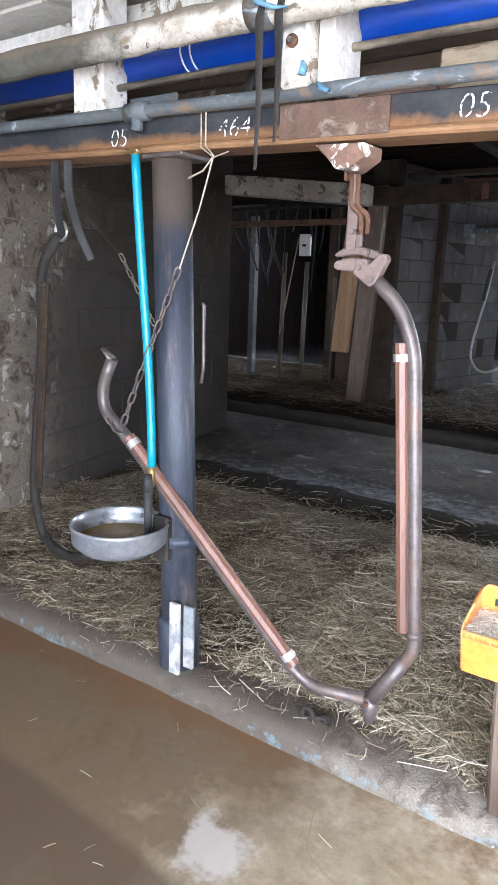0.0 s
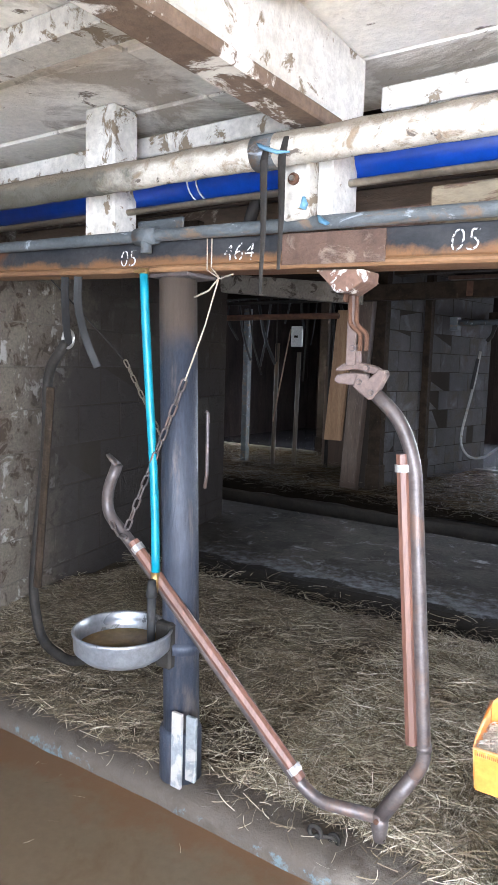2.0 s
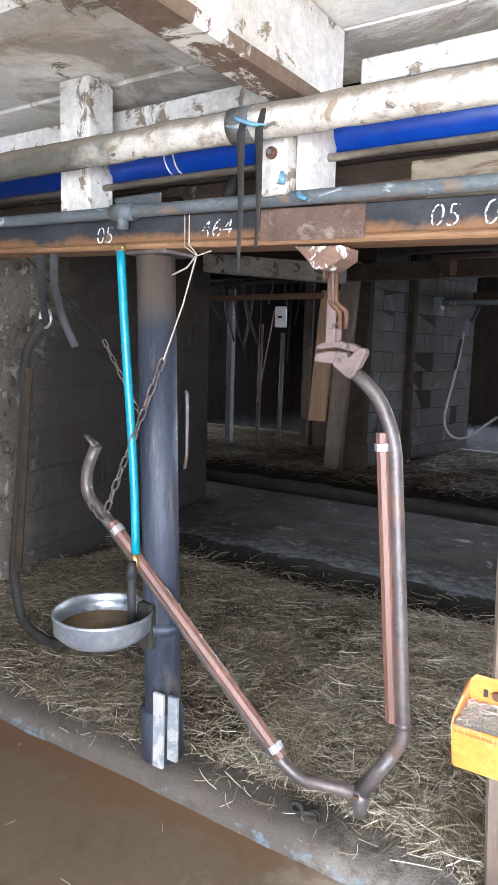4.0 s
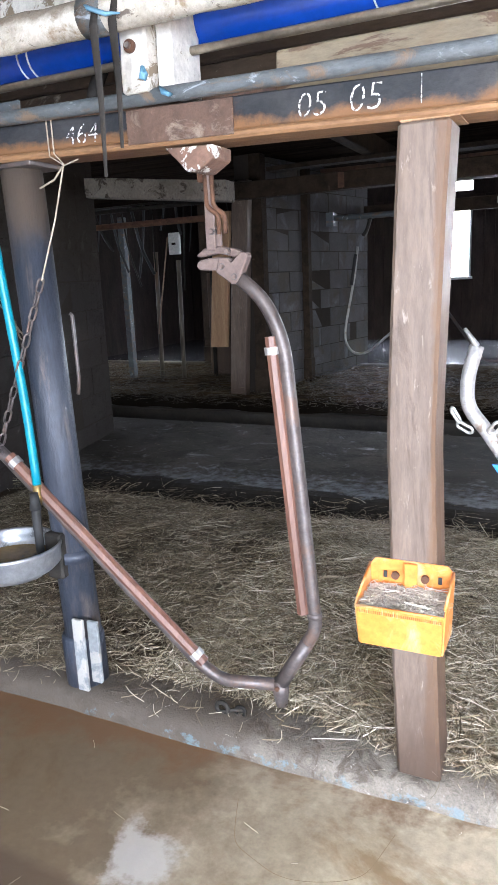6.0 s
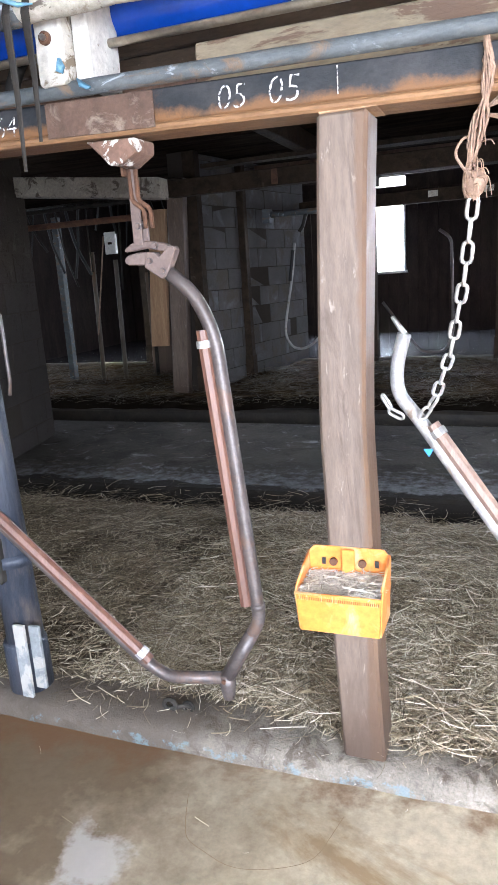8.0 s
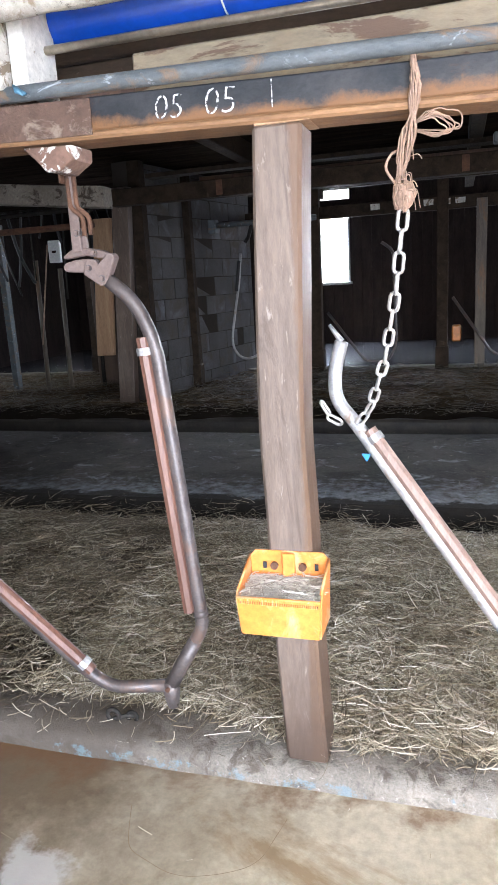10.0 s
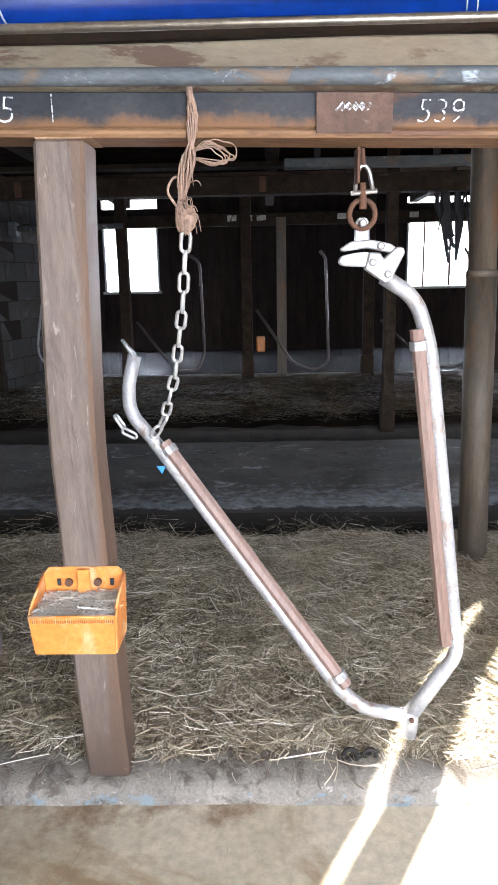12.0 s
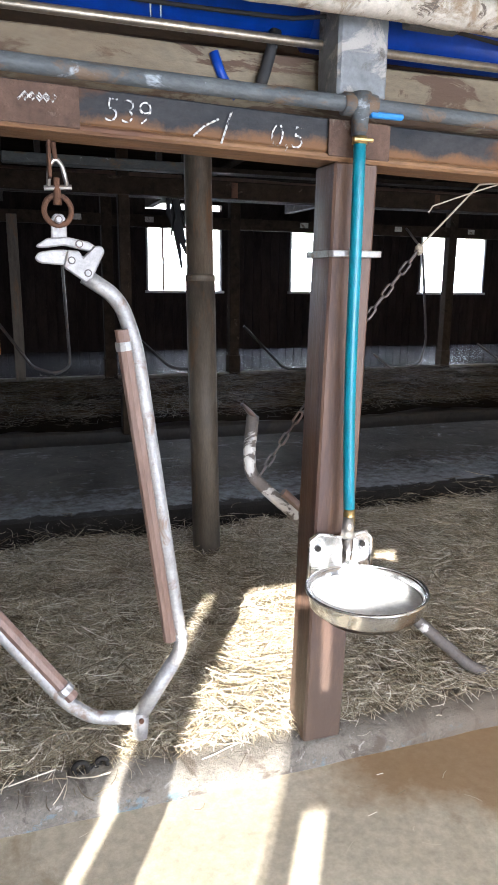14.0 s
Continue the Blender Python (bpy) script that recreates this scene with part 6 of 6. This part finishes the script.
bm = plank_bm(-2.845, -2.675, 4.49, 4.54, 0.55, 1.77, 2, 8, 0.003, 0.004)
for v in bm.verts:
    v.co.x += 0.075 * (v.co.z - 0.55)
part("board", bm, "plank_wood", t)
t = thing("pale_post", (-2.5, 4.68, 0), "pale whitewashed post at the opening", "post")
bm = plank_bm(-2.60, -2.44, 4.60, 4.70, 0.0, 2.03, 2, 8, 0.004, 0.006)
for v in bm.verts:
    v.co.x -= 0.06 * (2.03 - v.co.z)
part("timber", bm, "post_wood", t)
t = thing("stall_pipe_frame", (-3.6, 4.2, 1.7), "rusty pipe frame of the next bay", "pipe frame")
part("top_rail", tb([(-5.4, 4.25, 1.69), (-2.62, 4.25, 1.70)], 0.028, 10), "rust", t, smooth=True)
part("upper_rail", tb([(-5.4, 4.6, 1.86), (-2.62, 4.6, 1.88)], 0.02, 10), "dark_iron", t, smooth=True)
part("upright", bx(-4.48, -4.41, 5.45, 5.53, 0.0, 1.9, 0.004), "grey_pipe", t)
part("upright", tb([(-4.05, 5.5, 0.05), (-4.03, 5.5, 1.5)], 0.025, 10), "brown_pipe", t, smooth=True)
part("upright", tb([(-3.76, 5.5, 0.05), (-3.74, 5.5, 1.4)], 0.025, 10), "brown_pipe", t, smooth=True)
part("upright", tb([(-3.4, 5.6, 0.05), (-3.38, 5.6, 1.95)], 0.022, 10), "dark_iron", t, smooth=True)
part("brace", tb([(-4.0, 5.4, 0.6), (-3.8, 5.4, 1.65)], 0.008, 8), "rope", t, smooth=True)
t = thing("switch_tag", (-3.74, 5.44, 1.47), "dirty white plastic tag box on a pipe", "tag")
part("box", bx(-3.81, -3.67, 5.42, 5.46, 1.46, 1.69, 0.008), "white_plastic", t)
part("stain_bar", bx(-3.765, -3.715, 5.414, 5.4195, 1.56, 1.585, 0.002), "dark_wood", t)
t = thing("brown_board", (-3.3, 5.8, 0.4), "brown board leaning in the next bay", "board")
part("board", plank_bm(-3.55, -2.95, 5.78, 5.82, 0.1, 1.25, 2, 6, 0.006, 0.004), "red_wood", t)
t = thing("iron_hook_rod", (-0.9, 0.12, 1.1), "thin iron rod hooked on the steel post", "rod")
part("rod", tb([(-0.893, 0.117, 1.105), (-0.888, 0.12, 1.10), (-0.886, 0.12, 0.93), (-0.893, 0.12, 0.89)], 0.005, 8), "alu_worn", t, smooth=True)
t = thing("far_bracket", (-1.4, 5.6, 1.75), "pale iron pipe bracket fixed on the block wall", "bracket")
part("pipe", tb([(-2.1, 5.9, 1.74), (-1.0, 5.9, 1.745)], 0.03, 10), "grey_pipe", t, smooth=True)
part("clamp", bx(-2.14, -2.06, 5.84, 5.96, 1.66, 1.80, 0.006), "grey_pipe", t)
part("chain_loop", tb([(-1.68, 5.9, 1.72), (-1.72, 5.9, 1.6), (-1.76, 5.9, 1.55)], 0.02, 6), "dark_iron", t)
# clutter in the gap above the rail
t = thing("loft_clutter", (-0.9, 0.3, 1.62), "dark broken laths and brackets above the rail", "timber")
rng = random.Random(44)
for k in range(9):
    x = rng.uniform(-1.9, -0.35)
    part("lath", plank_bm(x, x + rng.uniform(0.3, 0.7), 0.2 + 0.05 * (k % 5), 0.23 + 0.05 * (k % 5), 1.55 + 0.03 * (k % 6), 1.575 + 0.03 * (k % 6), 0, 4, 0.01, 0.002), "dark_wood" if k % 3 else "post_wood", t)
part("bracket", bx(-1.15, -0.98, 0.11, 0.118, 1.60, 1.635, 0.003), "grey_pipe", t, "galvanised bracket")
part("elbow", tb(arc_path([(-0.83, 0.2, 1.55), (-0.82, 0.2, 1.64), (-0.78, 0.2, 1.70)], 0.05), 0.018, 10), "dark_iron", t, smooth=True)
part("elbow", tb(arc_path([(0.95, 0.10, 1.62), (0.97, 0.10, 1.57), (1.0, 0.10, 1.54)], 0.03), 0.010, 10), "blue", t, "blue hose end", smooth=True)
part("elbow", tb(arc_path([(1.08, 0.09, 1.67), (1.06, 0.09, 1.60), (1.04, 0.09, 1.54)], 0.03), 0.012, 10), "black", t, smooth=True)

# hanging lines and odds and ends in the next bay
t = thing("hanging_cables", (-3.6, 5.2, 1.95), "tangle of dark cables and twine hanging in the next bay", "cable")
rng = random.Random(63)
for k in range(14):
    x = -4.6 + 0.125 * k + rng.uniform(-0.04, 0.04)
    L, dx = rng.uniform(0.25, 0.95), rng.uniform(-0.25, 0.25)
    part("cable", tb(arc_path([(x, 5.2, 1.98), (x + dx * 0.4, 5.2, 1.98 - L * 0.6), (x + dx, 5.22, 1.98 - L)], 0.15, 5), rng.uniform(0.006, 0.018), 6), "black" if k % 3 else "dark_iron", t, smooth=True)
part("line", tb([(-5.0, 5.2, 1.97), (-3.8, 5.2, 1.985), (-2.75, 5.2, 1.975)], 0.012, 8), "dark_iron", t, smooth=True)

# torn blue rags tied to the pipe joint and to the straps
for pts in ([(-0.575, -0.136, 1.700), (-0.555, -0.148, 1.686), (-0.520, -0.146, 1.672), (-0.490, -0.142, 1.668)],
            [(-0.470, -0.050, 1.560), (-0.455, -0.060, 1.545), (-0.440, -0.062, 1.535)],
            [(-0.500, -0.062, 1.600), (-0.497, -0.064, 1.585), (-0.503, -0.064, 1.572)]):
    t = thing("blue_rag", pts[0], "torn strip of faded blue cloth tied at the pipe", "rag", "blue rags")
    part("strip", rough_up(tb(pts, [0.004, 0.009, 0.008, 0.003][:len(pts)], 8, flat=(1.0, 0.5)), 0.003, 60), "blue_rag", t, smooth=True)
